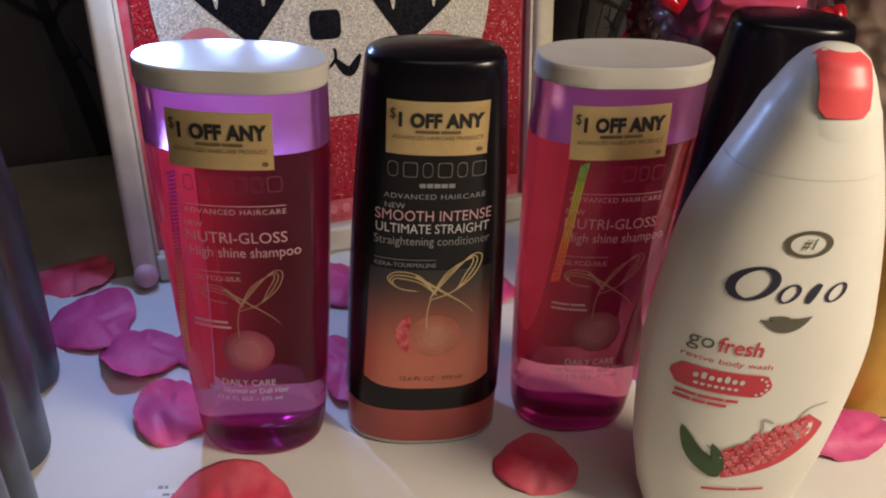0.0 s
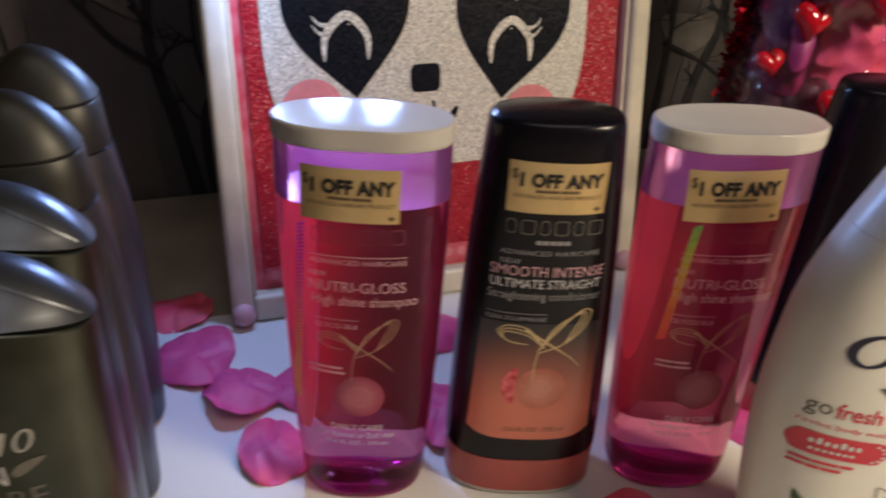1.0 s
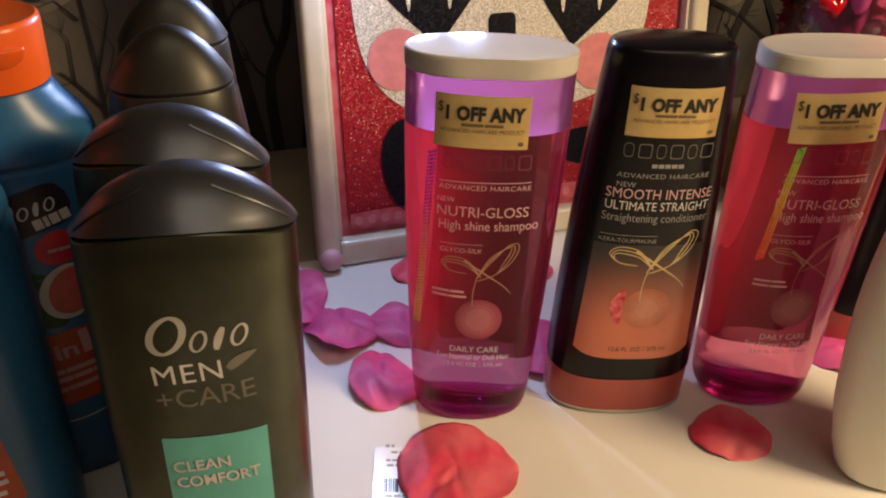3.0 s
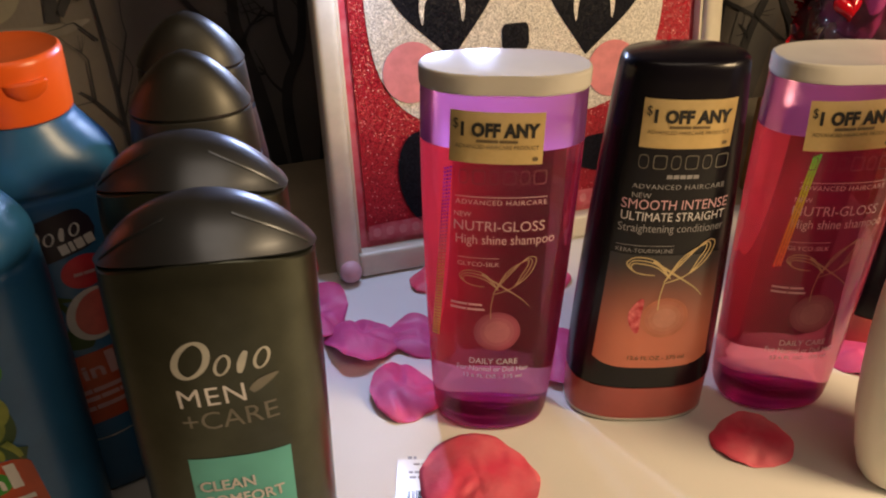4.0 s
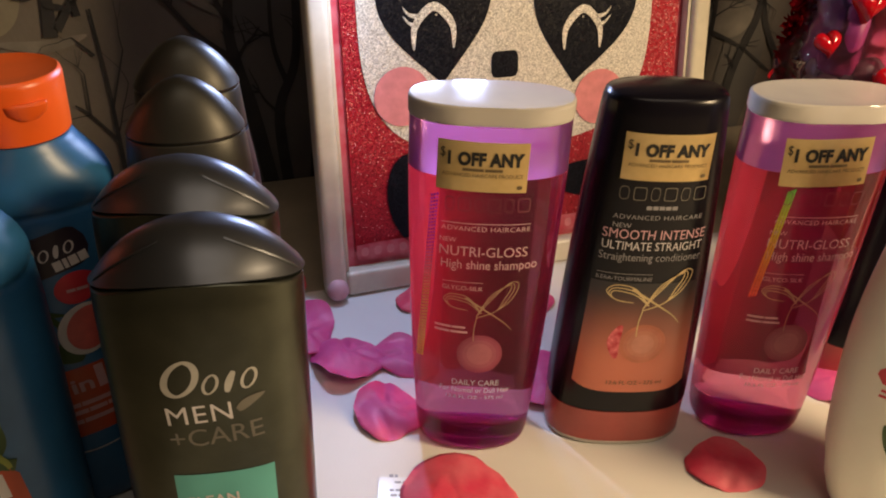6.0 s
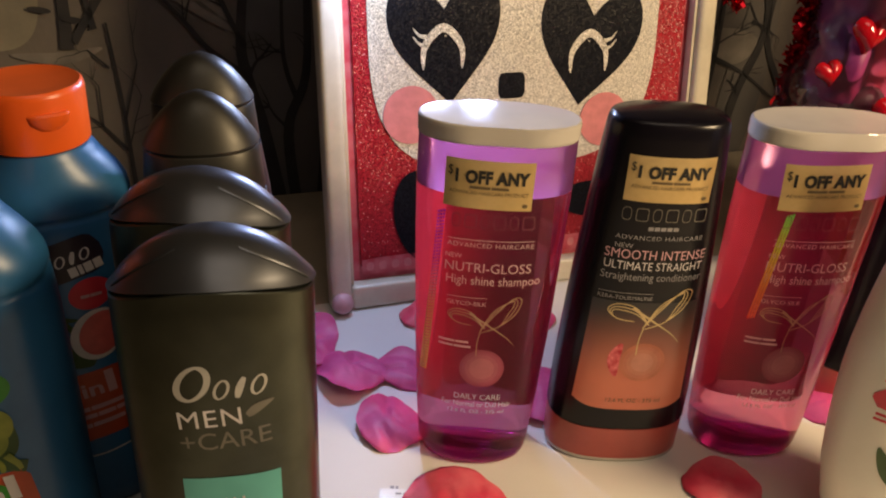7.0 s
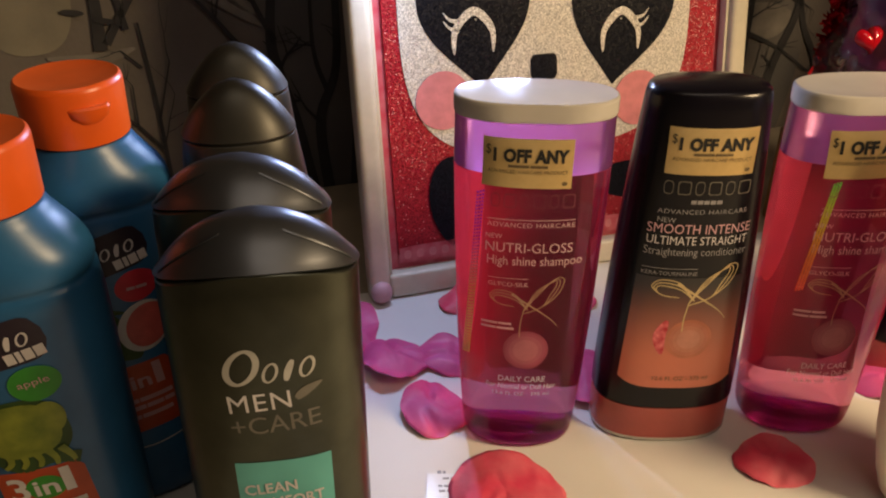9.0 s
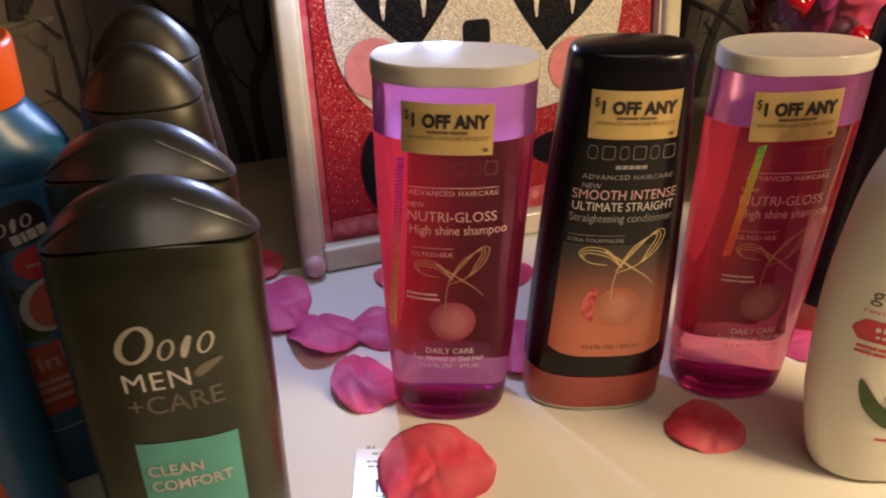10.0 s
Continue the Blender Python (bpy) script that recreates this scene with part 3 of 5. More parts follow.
painted_tree([([(-0.34, -0.02), (-0.33, 0.12), (-0.31, 0.30)], 0.014), ([(-0.27, -0.02), (-0.262, 0.07), (-0.245, 0.13)], 0.005)], 3, 5)
painted_tree([([(0.480, 0.0), (0.488, 0.065), (0.507, 0.131), (0.492, 0.198), (0.49, 0.28)], 0.016), ([(0.545, 0.04), (0.541, 0.070), (0.510, 0.128), (0.515, 0.22)], 0.012), ([(0.445, 0.108), (0.491, 0.087), (0.535, 0.058)], 0.006), ([(0.488, 0.140), (0.509, 0.133)], 0.005), ([(0.449, 0.0), (0.452, 0.119), (0.446, 0.22)], 0.010)], 2, 6)
painted_tree([([(0.62, 0.0), (0.65, 0.10), (0.64, 0.25)], 0.010), ([(0.70, 0.0), (0.66, 0.09), (0.71, 0.22)], 0.006), ([(0.78, 0.0), (0.80, 0.14), (0.78, 0.30)], 0.014)], 3, 7)

# ---- table ----
table = thing("table", pose(0.15, 0.15, 0, 0, 0, 20), "beige topped table against the painted backdrop", "table")
part("tabletop", box(-0.85, -0.75, -0.03, 0.95, 0.585, 0.0, 0.003), M_TABLE, table)
for lx, ly in ((-0.8, -0.7), (0.88, -0.7), (-0.8, 0.53), (0.88, 0.53)):
    part("leg", box(lx - 0.025, ly - 0.025, -0.75, lx + 0.025, ly + 0.025, -0.031, 0.003), M_TABLE, table)
solid("paper_sheet", box(-0.20, -0.62, 0.0002, 0.62, 0.0, 0.0010), M_PAPER, pose(-0.066, 0.494, 0, 0, 0, 18.5), "large smooth white sheet lying on the table", "paper")

# small white tag with a bar code, partly under a petal
tag = thing("price_tag", pose(-0.0255, 0.3117, 0.0011, 0, 0, 2), "white paper tag with a printed bar code on the sheet", "tag")
part("card", box(0.0, -0.042, 0.0, 0.040, 0.0, 0.0004), M_CARD, tag)
x = 0.0055
while x < 0.036:
    w = rng.choice((0.0004, 0.0007, 0.0011))
    part("bar", box(x - w / 2, -0.0300, 0.0004, x + w / 2, -0.0215, 0.0006), M_INK, tag, smooth=False)
    x += w + rng.choice((0.0005, 0.0008))
for z, x0, cuts in ((-0.0035, 0.0085, (3, 2, 4)), (-0.0090, 0.0060, (2, 3)), (-0.0125, 0.0065, (3, 2)), (-0.0325, 0.0040, (1, 3, 3, 1)), (-0.0370, 0.0040, (7, 9, 6, 4)), (-0.0398, 0.0040, (8, 3, 5))):
    x = x0
    for c in cuts:
        part("text_bar", box(x, z - 0.0006, 0.0004, x + 0.0011 * c, z + 0.0006, 0.0006), M_CONDGREY, tag, smooth=False)
        x += 0.0011 * c + 0.0009

for k, w in enumerate((0.0022, 0.0016)):
    solid("printed_mark", box(0, 0, 0, w, 0.0024, 0.0002), M_CONDGREY, pose(-0.0200 + 0.0030 * k, 0.3118, 0.0011, 0, 0, 4), "tiny grey printed mark on the white sheet", "print", "tiny marks", smooth=False)

# ---- framed picture ----
FRAME_M = pose(-0.0657, 0.4873, 0.0, -9.85, 0, 20)
pic = thing("framed_picture", FRAME_M, "white framed red glitter picture of a plain round face, leaning back", "picture")
W, H = 0.285, 0.37


def rounded_bar(x0, z0, x1, z1):
    return box(x0, -0.011, z0, x1, 0.008, z1, 0.0045, 4)


part("frame_side", rounded_bar(-0.0115, 0.001, 0.0030, H), M_FRAME, pic)
part("frame_side", rounded_bar(0.2710, 0.001, W, H), M_FRAME, pic)
part("frame_bottom", box(0.0032, -0.009, 0.001, 0.2708, 0.007, 0.0185, 0.003, 3), M_FRAME, pic)
part("frame_top", rounded_bar(0.0032, H - 0.015, 0.2708, H), M_FRAME, pic)
part("frame_lip", box(0.0033, -0.0060, 0.0190, 0.0056, 0.0020, H - 0.016, 0.0006), M_FRAME, pic)
part("frame_lip", box(0.2684, -0.0060, 0.0190, 0.2707, 0.0020, H - 0.016, 0.0006), M_FRAME, pic)
part("backing", box(-0.006, 0.0085, 0.004, 0.280, 0.011, H - 0.004), M_WOOD, pic)
part("mat", box(0.0031, 0.0022, 0.0186, 0.2709, 0.0044, H - 0.0152), M_MAT, pic, "shiny pink inner border")
part("glitter_board", box(0.0125, 0.0002, 0.030, 0.2640, 0.0020, H - 0.02), M_RED_GLIT, pic, "red glitter background")
part("back_strut", box(0.10, 0.0112, 0.03, 0.17, 0.0150, 0.30), M_WOOD, pic)
FLAT = PLANE(0.0)
FACE = decal("face_shape", [disc(0.132, 0.206, 0.1092, 0.112, 0, 96, 4, 0.0, 3.4)], M_WHITE_GLIT, pic, FLAT, 0.0006, "white glitter rounded shape")
for cx, cz in ((0.245, 0.262), (0.022, 0.268)):
    decal("ear_shape", [disc(cx, cz, 0.030, 0.034)], M_DARK_GLIT, pic, FLAT, 0.0003, "dark round shape")
for cx, cz, w, h, turn, sx in ((0.0770, 0.1890, 0.081, 0.084, 4, -1), (0.1858, 0.1815, 0.081, 0.084, -8, 1)):
    decal("heart_shape", [heart(cx, cz, w, h, turn)], M_DARK_GLIT, pic, FLAT, 0.0010, "dark blue glitter heart")
    ax, az = cx - 0.001 + 0.001 * sx, cz - 0.010
    arc = [ribbon([(ax - 0.0145, az - 0.012), (ax - 0.013, az + 0.004), (ax, az + 0.0155), (ax + 0.0125, az + 0.004), (ax + 0.0135, az - 0.012)], lambda s: 0.0005 + 0.0052 * math.sin(math.pi * s) ** 0.7)]
    for dz in (0.0, 0.0055):
        arc.append(ribbon([(ax + sx * 0.0105, az + 0.004 + dz), (ax + sx * 0.017, az + 0.0055 + dz), (ax + sx * 0.0215, az + 0.0105 + dz)], lambda s: 0.0032 * (1 - s) + 0.0003, 10))
    decal("arc_shape", arc, M_WHITE_GLIT, pic, FLAT, 0.0016, "white curved strokes")
decal("nose_shape", [rect(0.1160, 0.1440, 0.1362, 0.1622, 0.004)], M_DARK_GLIT, pic, FLAT, 0.0010, "dark rounded patch")
decal("mouth_shape", [ribbon([(0.118, 0.133), (0.124, 0.125), (0.131, 0.131), (0.131, 0.138)], 0.002), ribbon([(0.131, 0.131), (0.140, 0.1225), (0.1480, 0.133)], lambda s: 0.0016 + 0.005 * math.sin(math.pi * s))], M_DARK_GLIT, pic, FLAT, 0.0010, "thin dark curved stroke")
for cx, cz in ((0.0515, 0.1370), (0.2010, 0.1240)):
    decal("cheek_shape", [disc(cx, cz, 0.0200, 0.0200)], M_CHEEK, pic, FLAT, 0.0014, "pink disc")
for cx, cz, rx, rz, turn in ((0.060, 0.062, 0.022, 0.036, 12), (0.205, 0.062, 0.040, 0.015, -6)):
    decal("arm_shape", [disc(cx, cz, rx, rz, turn)], M_DARK_GLIT, pic, FLAT, 0.0012, "dark rounded patch")
strip = decal("border_strip", [rect(0.013, 0.0235, 0.2635, 0.0360, 0.001, 20, 2)], M_MAT, pic, FLAT, 0.0012, "pale pink printed strip")
marks = []
for k in range(26):
    marks += [rect(0.016 + k * 0.0094, 0.0265, 0.0215 + k * 0.0094, 0.0330, 0.0015, 4, 2)]
prints("strip_print", marks, M_CHEEK, pic, FLAT, 0.0016)
for cx in (-0.0045, 0.278):
    bm = bmesh.new()
    bmesh.ops.create_uvsphere(bm, u_segments=20, v_segments=12, radius=0.0078, matrix=Matrix.Translation((cx, -0.012, 0.0085)) @ Matrix.Diagonal((1, 0.8, 1, 1)))
    part("corner_knob", bm, M_PINKINK, pic, "pale pink round knob")


# ---- shampoo bottles ----
SH = [(0, 0.0285, 0.0215, 2.3), (0.002, 0.0306, 0.0238, 2.3), (0.006, 0.0316, 0.0250, 2.3), (0.02, 0.0325, 0.0254, 2.3), (0.041, 0.0340, 0.0250, 2.3), (0.078, 0.0360, 0.0232, 2.3), (0.112, 0.0371, 0.0216, 2.3),
      (0.143, 0.0380, 0.0207, 2.3), (0.168, 0.0384, 0.0203, 2.3), (0.1915, 0.0382, 0.0192, 2.3)]


def coupon(owner, surf, x0, z0, x1, z1, tilt=0.0):
    cx, cz = (x0 + x1) / 2, (z0 + z1) / 2
    w, h = x1 - x0, z1 - z0
    st = decal("coupon_sticker", turned([rect(x0, z0, x1, z1, 0.0, 20, 6)], cx, cz, tilt), M_GOLD, owner, surf, 0.0005, "gold foil coupon sticker")
    words = [text("1 OFF ANY", x0 + 0.115 * w, z0 + 0.52 * h, x0 + 0.95 * w, z0 + 0.80 * h, 0, 1.05, 0.052), text("$", x0 + 0.035 * w, z0 + 0.64 * h, x0 + 0.088 * w, z0 + 0.86 * h)]
    prints("coupon_print", turned(words, cx, cz, tilt), M_INK, st, surf, 0.0008, "black lettering")
    small = bars(x0 + 0.28 * w, z0 + 0.42 * h, x0 + 0.72 * w, z0 + 0.475 * h, (6, 5)) + [text("ADVANCED HAIRCARE PRODUCT", x0 + 0.06 * w, z0 + 0.30 * h, x0 + 0.95 * w, z0 + 0.375 * h)] + [rect(x0 + 0.89 * w, z0 + 0.07 * h, x0 + 0.95 * w, z0 + 0.15 * h, 0.0005, 4, 2)]
    prints("small_print", turned(small, cx, cz, tilt), M_GREYINK, st, surf, 0.0008)


def loops(x0, z0, x1, z1, line=0.0006):
    """The looping ribbon drawn on the labels."""
    w, h = x1 - x0, z1 - z0
    p = lambda a, b: (x0 + a * w, z0 + b * h)
    s = []
    for k in (0.0, 0.05, 0.10):
        s.append(ribbon([p(0.45, 0.30), p(0.62, 0.62 + k), p(0.85, 0.96 - k * 0.4), p(0.97 - k, 0.93 - k), p(0.90 - k, 0.66), p(0.70, 0.42), p(0.46, 0.28)], line, 40))
        s.append(ribbon([p(0.52, 0.36), p(0.34, 0.66 - k), p(0.12, 0.72 - k), p(0.02 + k * 0.5, 0.60 - k * 0.5), p(0.14, 0.46), p(0.34, 0.42)], line, 40))
    s.append(ribbon([p(0.30, 0.66), p(0.55, 0.44), p(0.80, 0.20), p(0.92, 0.02)], lambda t: 2.2 * line * (1 - t) + 0.0002))
    s.append(ribbon([p(0.46, 0.30), p(0.43, 0.05), p(0.43, -0.20)], line, 10))
    return s


def shampoo(m, tilt, foil, strip=(-0.0326, 0.0055, 0.060), glow_edge=-0.0195):
    t = thing("shampoo_bottle", m, "clear magenta shampoo bottle with flat white cap and gold coupon sticker", "shampoo bottle", "shampoo bottles on the sheet")
    part("base", loft([(0.0010, 0.0262, 0.0195, 2.3), (0.0024, 0.0286, 0.0218, 2.3), (0.0028, 0.0280, 0.0213, 2.3)]), M_PINKBASE, t, "thick clear base, violet LED light put into its tint")
    part("body", loft(between(SH, 0.0006, 0.0100, 0.0016, -0.0002) + between(SH, 0.0115, 0.1660)), M_PINK, t, "clear magenta liquid filled body")
    part("shoulder", loft(between(SH, 0.1664, 0.1914)), M_LILAC, t, "empty lilac tinted top of the bottle")
    cap = loft([(0.1917, 0.0384, 0.0190, 2.3), (0.1930, 0.0388, 0.0194, 2.3), (0.1990, 0.0389, 0.0195, 2.3), (0.2003, 0.0386, 0.0192, 2.3), (0.2008, 0.0378, 0.0184, 2.3), (0.2005, 0.0350, 0.0160, 2.3), (0.2001, 0.020, 0.009, 2.1)])
    for v in cap.verts:
        if v.co.y < 0:      # the front is cut into three flats
            v.co.y = max(v.co.y, -0.0181, -0.0265 + 0.34 * abs(v.co.x + 0.002))
    part("cap", cap, M_CAPWHITE, t, "flat white flip cap", sharp=12)
    surf, back = front_of(SH), front_of(SH, 1)
    # left band painted bright red for light refracted inside the bottle
    decal("red_glow", [rect(-0.0300, 0.020, glow_edge, 0.164, 0.002, 10, 14)], M_REDGLOW, t, lambda x, z: back(x, z) - 0.0030, 0.0, "bright red band added for the glow in the liquid")
    decal("back_label", [rect(glow_edge + 0.0003, 0.020, 0.0270, 0.164, 0.008, 16, 12)], M_BACKLABEL, t, lambda x, z: back(x, z) - 0.0016, 0.0, "maroon label seen through the liquid, red glow painted at its left")
    decal("holographic_strip", [disc(strip[0] + 0.0009 + 0.0013 * (k % 3) + strip[1] * (k // 3) / 52, strip[2] + (0.158 - strip[2]) * (k // 3) / 52 + 0.0006 * (k % 3), 0.00066, 0.00070, 0, 6, 1) for k in range(156)], foil, t, surf, 0.0003, "rainbow holographic foil strip")
    coupon(t, surf, -0.0245, 0.1605, 0.0175, 0.1850, tilt)
    prints("brand_mark", capmark(-0.0215, 0.1500, 0.0205, 0.1572), M_MAROONINK, t, surf)
    prints("print", [text("ADVANCED HAIRCARE", -0.0215, 0.1395, 0.0210, 0.1420, 0, 1.1), rect(-0.0215, 0.1433, 0.0210, 0.1437, 0, 12, 1), text("NEW", -0.0220, 0.1330, -0.0140, 0.1356),
                    text("NUTRI-GLOSS", -0.0220, 0.1257, 0.0208, 0.1310), text("High shine shampoo", -0.0210, 0.1170, 0.0260, 0.1236), text("GLYCO-SILK", -0.0200, 0.1064, 0.0002, 0.1088),
                    rect(-0.020, 0.1108, 0.0002, 0.1111, 0, 6, 1)]
          + bars(-0.0230, 0.0838, -0.0075, 0.0850, (6, 5)) + bars(-0.0230, 0.0810, -0.0062, 0.0822, (6, 7)), M_PINKINK, t, surf)
    prints("foot_print", [text("DAILY CARE", -0.0130, 0.0485, 0.0118, 0.0520), text("For Normal or Dull Hair", -0.0192, 0.0438, 0.0176, 0.0470), text("12.6 FL OZ - 375 ml", -0.0158, 0.0395, 0.0143, 0.0418)], M_WHITEINK, t, surf)
    decal("loop_print", loops(-0.0198, 0.0825, 0.0191, 0.1122, 0.00042), M_DIMGOLD, t, surf, 0.0004, "gold looping line print")
    for k, (rad, tone) in enumerate(zip((0.0118, 0.0104, 0.0088, 0.0066), M_ORBS)):
        decal("orb_print", [disc(0.0005, 0.0685, rad, rad)], tone, t, surf, 0.00015 + 0.00005 * k, "soft pink round print")
    return t


shampoo(pose(0.0245, 0.3570, 0.0012, 0, 0, 0), -0.8, M_FOILS[0])
shampoo(pose(0.1875, 0.3750, 0.0012, 0, 0, 5), 2.5, M_FOILS[1], (-0.0250, 0.0060, 0.096), -0.0120)

# ---- conditioner bottles ----
CO = [(0, 0.0375, 0.0225, 2.5), (0.0015, 0.0390, 0.0238, 2.5), (0.026, 0.0393, 0.0240, 2.5), (0.045, 0.0390, 0.0238, 2.5), (0.060, 0.0384, 0.0234, 2.5), (0.09, 0.0372, 0.0224, 2.5), (0.12, 0.0356, 0.0212, 2.5),
      (0.15, 0.0337, 0.0200, 2.4), (0.18, 0.0314, 0.0190, 2.4), (0.195, 0.0300, 0.0180, 2.4), (0.2000, 0.0294, 0.0176, 2.4), (0.2022, 0.0287, 0.0171, 2.4), (0.2034, 0.0276, 0.0163, 2.4), (0.2041, 0.0262, 0.0152, 2.3), (0.2054, 0.0200, 0.0112, 2.2), (0.2062, 0.0120, 0.0066, 2.1), (0.2065, 0.005, 0.003, 2)]


def conditioner(m, tilt, printed=True):
    t = thing("conditioner_bottle", m, "glossy black conditioner bottle standing on its salmon pink cap", "conditioner bottle", "conditioner bottles on the sheet")
    # white rim stands for light on the salmon cap's lower edge
    part("cap_rim", loft(between(CO, 0.0, 0.0030, 0.001)), M_CAPWHITE, t, "pale lower rim, light on the cap's edge added as white")
    part("cap", loft([(z, a - 0.0003, b - 0.0003, q, cx, cy) for z, a, b, q, cx, cy in between(CO, 0.0031, 0.0245)]), M_SALMON, t, "salmon pink cap")
    rows = [(0.0248, 0.0387, 0.0233, 2.5)] + between(CO, 0.0255, 0.195) + [r for r in CO if r[0] > 0.196]
    part("body", loft(rows), M_BLACK, t, "glossy black tapered body")
    if not printed:
        return tagged(t, "plain glossy black conditioner bottle on a salmon pink cap")
    surf = front_of(CO)
    f = lambda a, b: ((-0.0305 + 0.0610 * a) * (1 - 0.10 * b), 0.0395 + 0.0690 * b + 0.0045 * (1 - b) * (2 * a - 1) ** 6)
    decal("panel_print", [grid(f, 18, 14)], M_CONDPANEL, t, surf, 0.0002, "salmon print fading up into black")
    coupon(t, surf, -0.0208, 0.1645, 0.0215, 0.1878, tilt)
    prints("brand_mark", capmark(-0.0216, 0.1542, 0.0223, 0.1612), M_DIMPRINT, t, surf)
    prints("print", [text("ADVANCED HAIRCARE", -0.0216, 0.1440, 0.0222, 0.1464, 0, 1.1), text("NEW", -0.0211, 0.1392, -0.0125, 0.1418), text("Straightening conditioner", -0.0257, 0.1198, 0.0256, 0.1255), text("KERA-TOURMALINE", -0.0255, 0.1098, 0.0020, 0.1120), rect(-0.0255, 0.1135, 0.0020, 0.1138, 0, 6, 1)]
          + bars(-0.0066, 0.1494, 0.0085, 0.1514, (2, 2, 2, 2, 2)), M_CONDGREY, t, surf)
    prints("product_print", [text("SMOOTH INTENSE", -0.0252, 0.1333, 0.0257, 0.1384)], M_PINKINK, t, surf)
    prints("product_print", [text("ULTIMATE STRAIGHT", -0.0249, 0.1272, 0.0250, 0.1318)], M_WHITEINK, t, surf)
    decal("loop_print", loops(-0.0205, 0.0830, 0.0243, 0.1165), M_GOLDLINE, t, surf, 0.0004, "gold looping line print")
    for k, (rad, tone) in enumerate(zip((0.0122, 0.0104, 0.0084, 0.0060), M_ORBS[4:])):
        decal("orb_print", [disc(0.0030, 0.0715, rad, rad)], tone, t, surf, 0.0003 + 0.00005 * k, "soft pink round print")
    decal("drop_print", [ribbon([(-0.0095, 0.083), (-0.0125, 0.073), (-0.0105, 0.062)], lambda s: 0.0015 + 0.005 * math.sin(math.pi * s))], M_SEED, t, surf, 0.0003, "dark red drop")
    decal("size_print", [text("12.6 FL OZ - 375 ml", -0.0130, 0.0448, 0.0170, 0.0474)], M_GREYINK, t, surf, 0.0004)
    return t


conditioner(pose(0.1065, 0.3655, 0.0012, 0, 0, 3), -0.5)
conditioner(pose(0.2800, 0.4250, 0.0012, 0, 0, -8), 1.0, False)

# ---- dark wash bottles ----
DM = [(0, 0.0315, 0.0215, 2.6), (0.003, 0.0340, 0.0245, 2.6), (0.02, 0.0350, 0.0258, 2.6), (0.10, 0.0352, 0.0258, 2.6), (0.15, 0.0353, 0.0245, 2.5), (0.170, 0.0354, 0.0225, 2.4), (0.1785, 0.0353, 0.0210, 2.3)]


RIM, CREST, RISE = 0.1792, 0.2005, 0.0080


def rise(x):
    return RISE * max(0.0, 1 - (x / 0.0355) ** 2)


def wash_bottle(m):
    t = thing("body_wash_bottle", m, "gunmetal grey body wash bottle with arched cap and teal label", "body wash bottle", "dark body wash bottles in a row")
    bm = loft(smooth_rows(DM, 3) + [(0.1789, 0.0348, 0.0205, 2.3, 0, 0)], 72)
    for v in bm.verts:
        k = min(1.0, max(0.0, (v.co.z - 0.150) / 0.0285))
        v.co.z += rise(v.co.x) * k * k * (3 - 2 * k)
    part("body", bm, M_DARKGREY, t)
    rows = [(RIM, 0.0353, 0.0211, 1.85), (RIM + 0.0008, 0.0360, 0.0215, 1.8)]
    for q in range(1, 15):
        f = q / 14
        rows.append((RIM + 0.0008 + (CREST - RIM - 0.0008) * f, 0.0357 * (1 - f * 0.997) ** 0.54, 0.0215 * (1 - f * 0.985) ** 0.56, 1.75))
    bm = loft(rows, 72)
    for v in bm.verts:
        f = (v.co.z - RIM) / (CREST - RIM)
        v.co.z += rise(v.co.x) * (1 - f)
    part("cap", bm, M_DARKCAP, t, "arched slate grey flip cap", sharp=50)
    for side in (-1, 1):
        ridge, seam = bmesh.new(), []
        for k in range(13):
            f, a = 0.06 + 0.66 * k / 12, 0.30 + 0.62 * k / 12
            hw, hd = 0.0360 * (1 - f * 0.997) ** 0.54, 0.0215 * (1 - f * 0.985) ** 0.56
            x, y = side * hw * sgnpow(math.cos(a), 2 / 1.78), -hd * sgnpow(math.sin(a), 2 / 1.78)
            seam.append(Vector((x, y, RIM + 0.0008 + (CREST - RIM - 0.0008) * f + rise(x) * (1 - f))))
        rings = [[ridge.verts.new(p + Vector((0, 0.0005 * math.cos(q), 0.0005 * math.sin(q)))) for q in (0, 1.57, 3.14, 4.71)] for p in seam]
        for u, v in zip(rings, rings[1:]):
            for i in range(4):
                ridge.faces.new((u[i], u[(i + 1) % 4], v[(i + 1) % 4], v[i]))
        part("cap_seam", ridge, M_DARKCAP, t)
    surf = front_of(DM)
    prints("brand_mark", turned(wordmark(-0.0140, 0.1455, 0.0190, 0.1600), 0.002, 0.15, 3), M_SILVER, t, surf, label="silver wordmark shapes")
    prints("print", turned([text("MEN", -0.0140, 0.1335, 0.0080, 0.1410, 0, 1.1)], -0.003, 0.137, 3), M_WHITEINK, t, surf)
    prints("dim_print", turned([text("+CARE", -0.0140, 0.1235, 0.0180, 0.1312)], 0.002, 0.127, 3) + [ribbon([(0.0100, 0.1375), (0.0140, 0.1405), (0.0195, 0.1430)], lambda s: 0.0035 * math.sin(math.pi * (0.15 + 0.85 * s)) + 0.0003)], M_DIMPRINT, t, surf)
    lab = decal("label_panel", [rect(-0.0148, 0.060, 0.0205, 0.1098, 0.0, 12, 8)], M_TEAL, t, surf, 0.0003, "teal label panel")
    prints("label_print", turned([text("CLEAN", -0.0125, 0.0945, 0.0070, 0.0997, 0, 1, 0.02), text("COMFORT", -0.0125, 0.0870, 0.0165, 0.0922, 0, 1, 0.02)], 0.0, 0.096, 3), M_WHITEINK, lab, surf, 0.0006, "pale lettering")
    return t


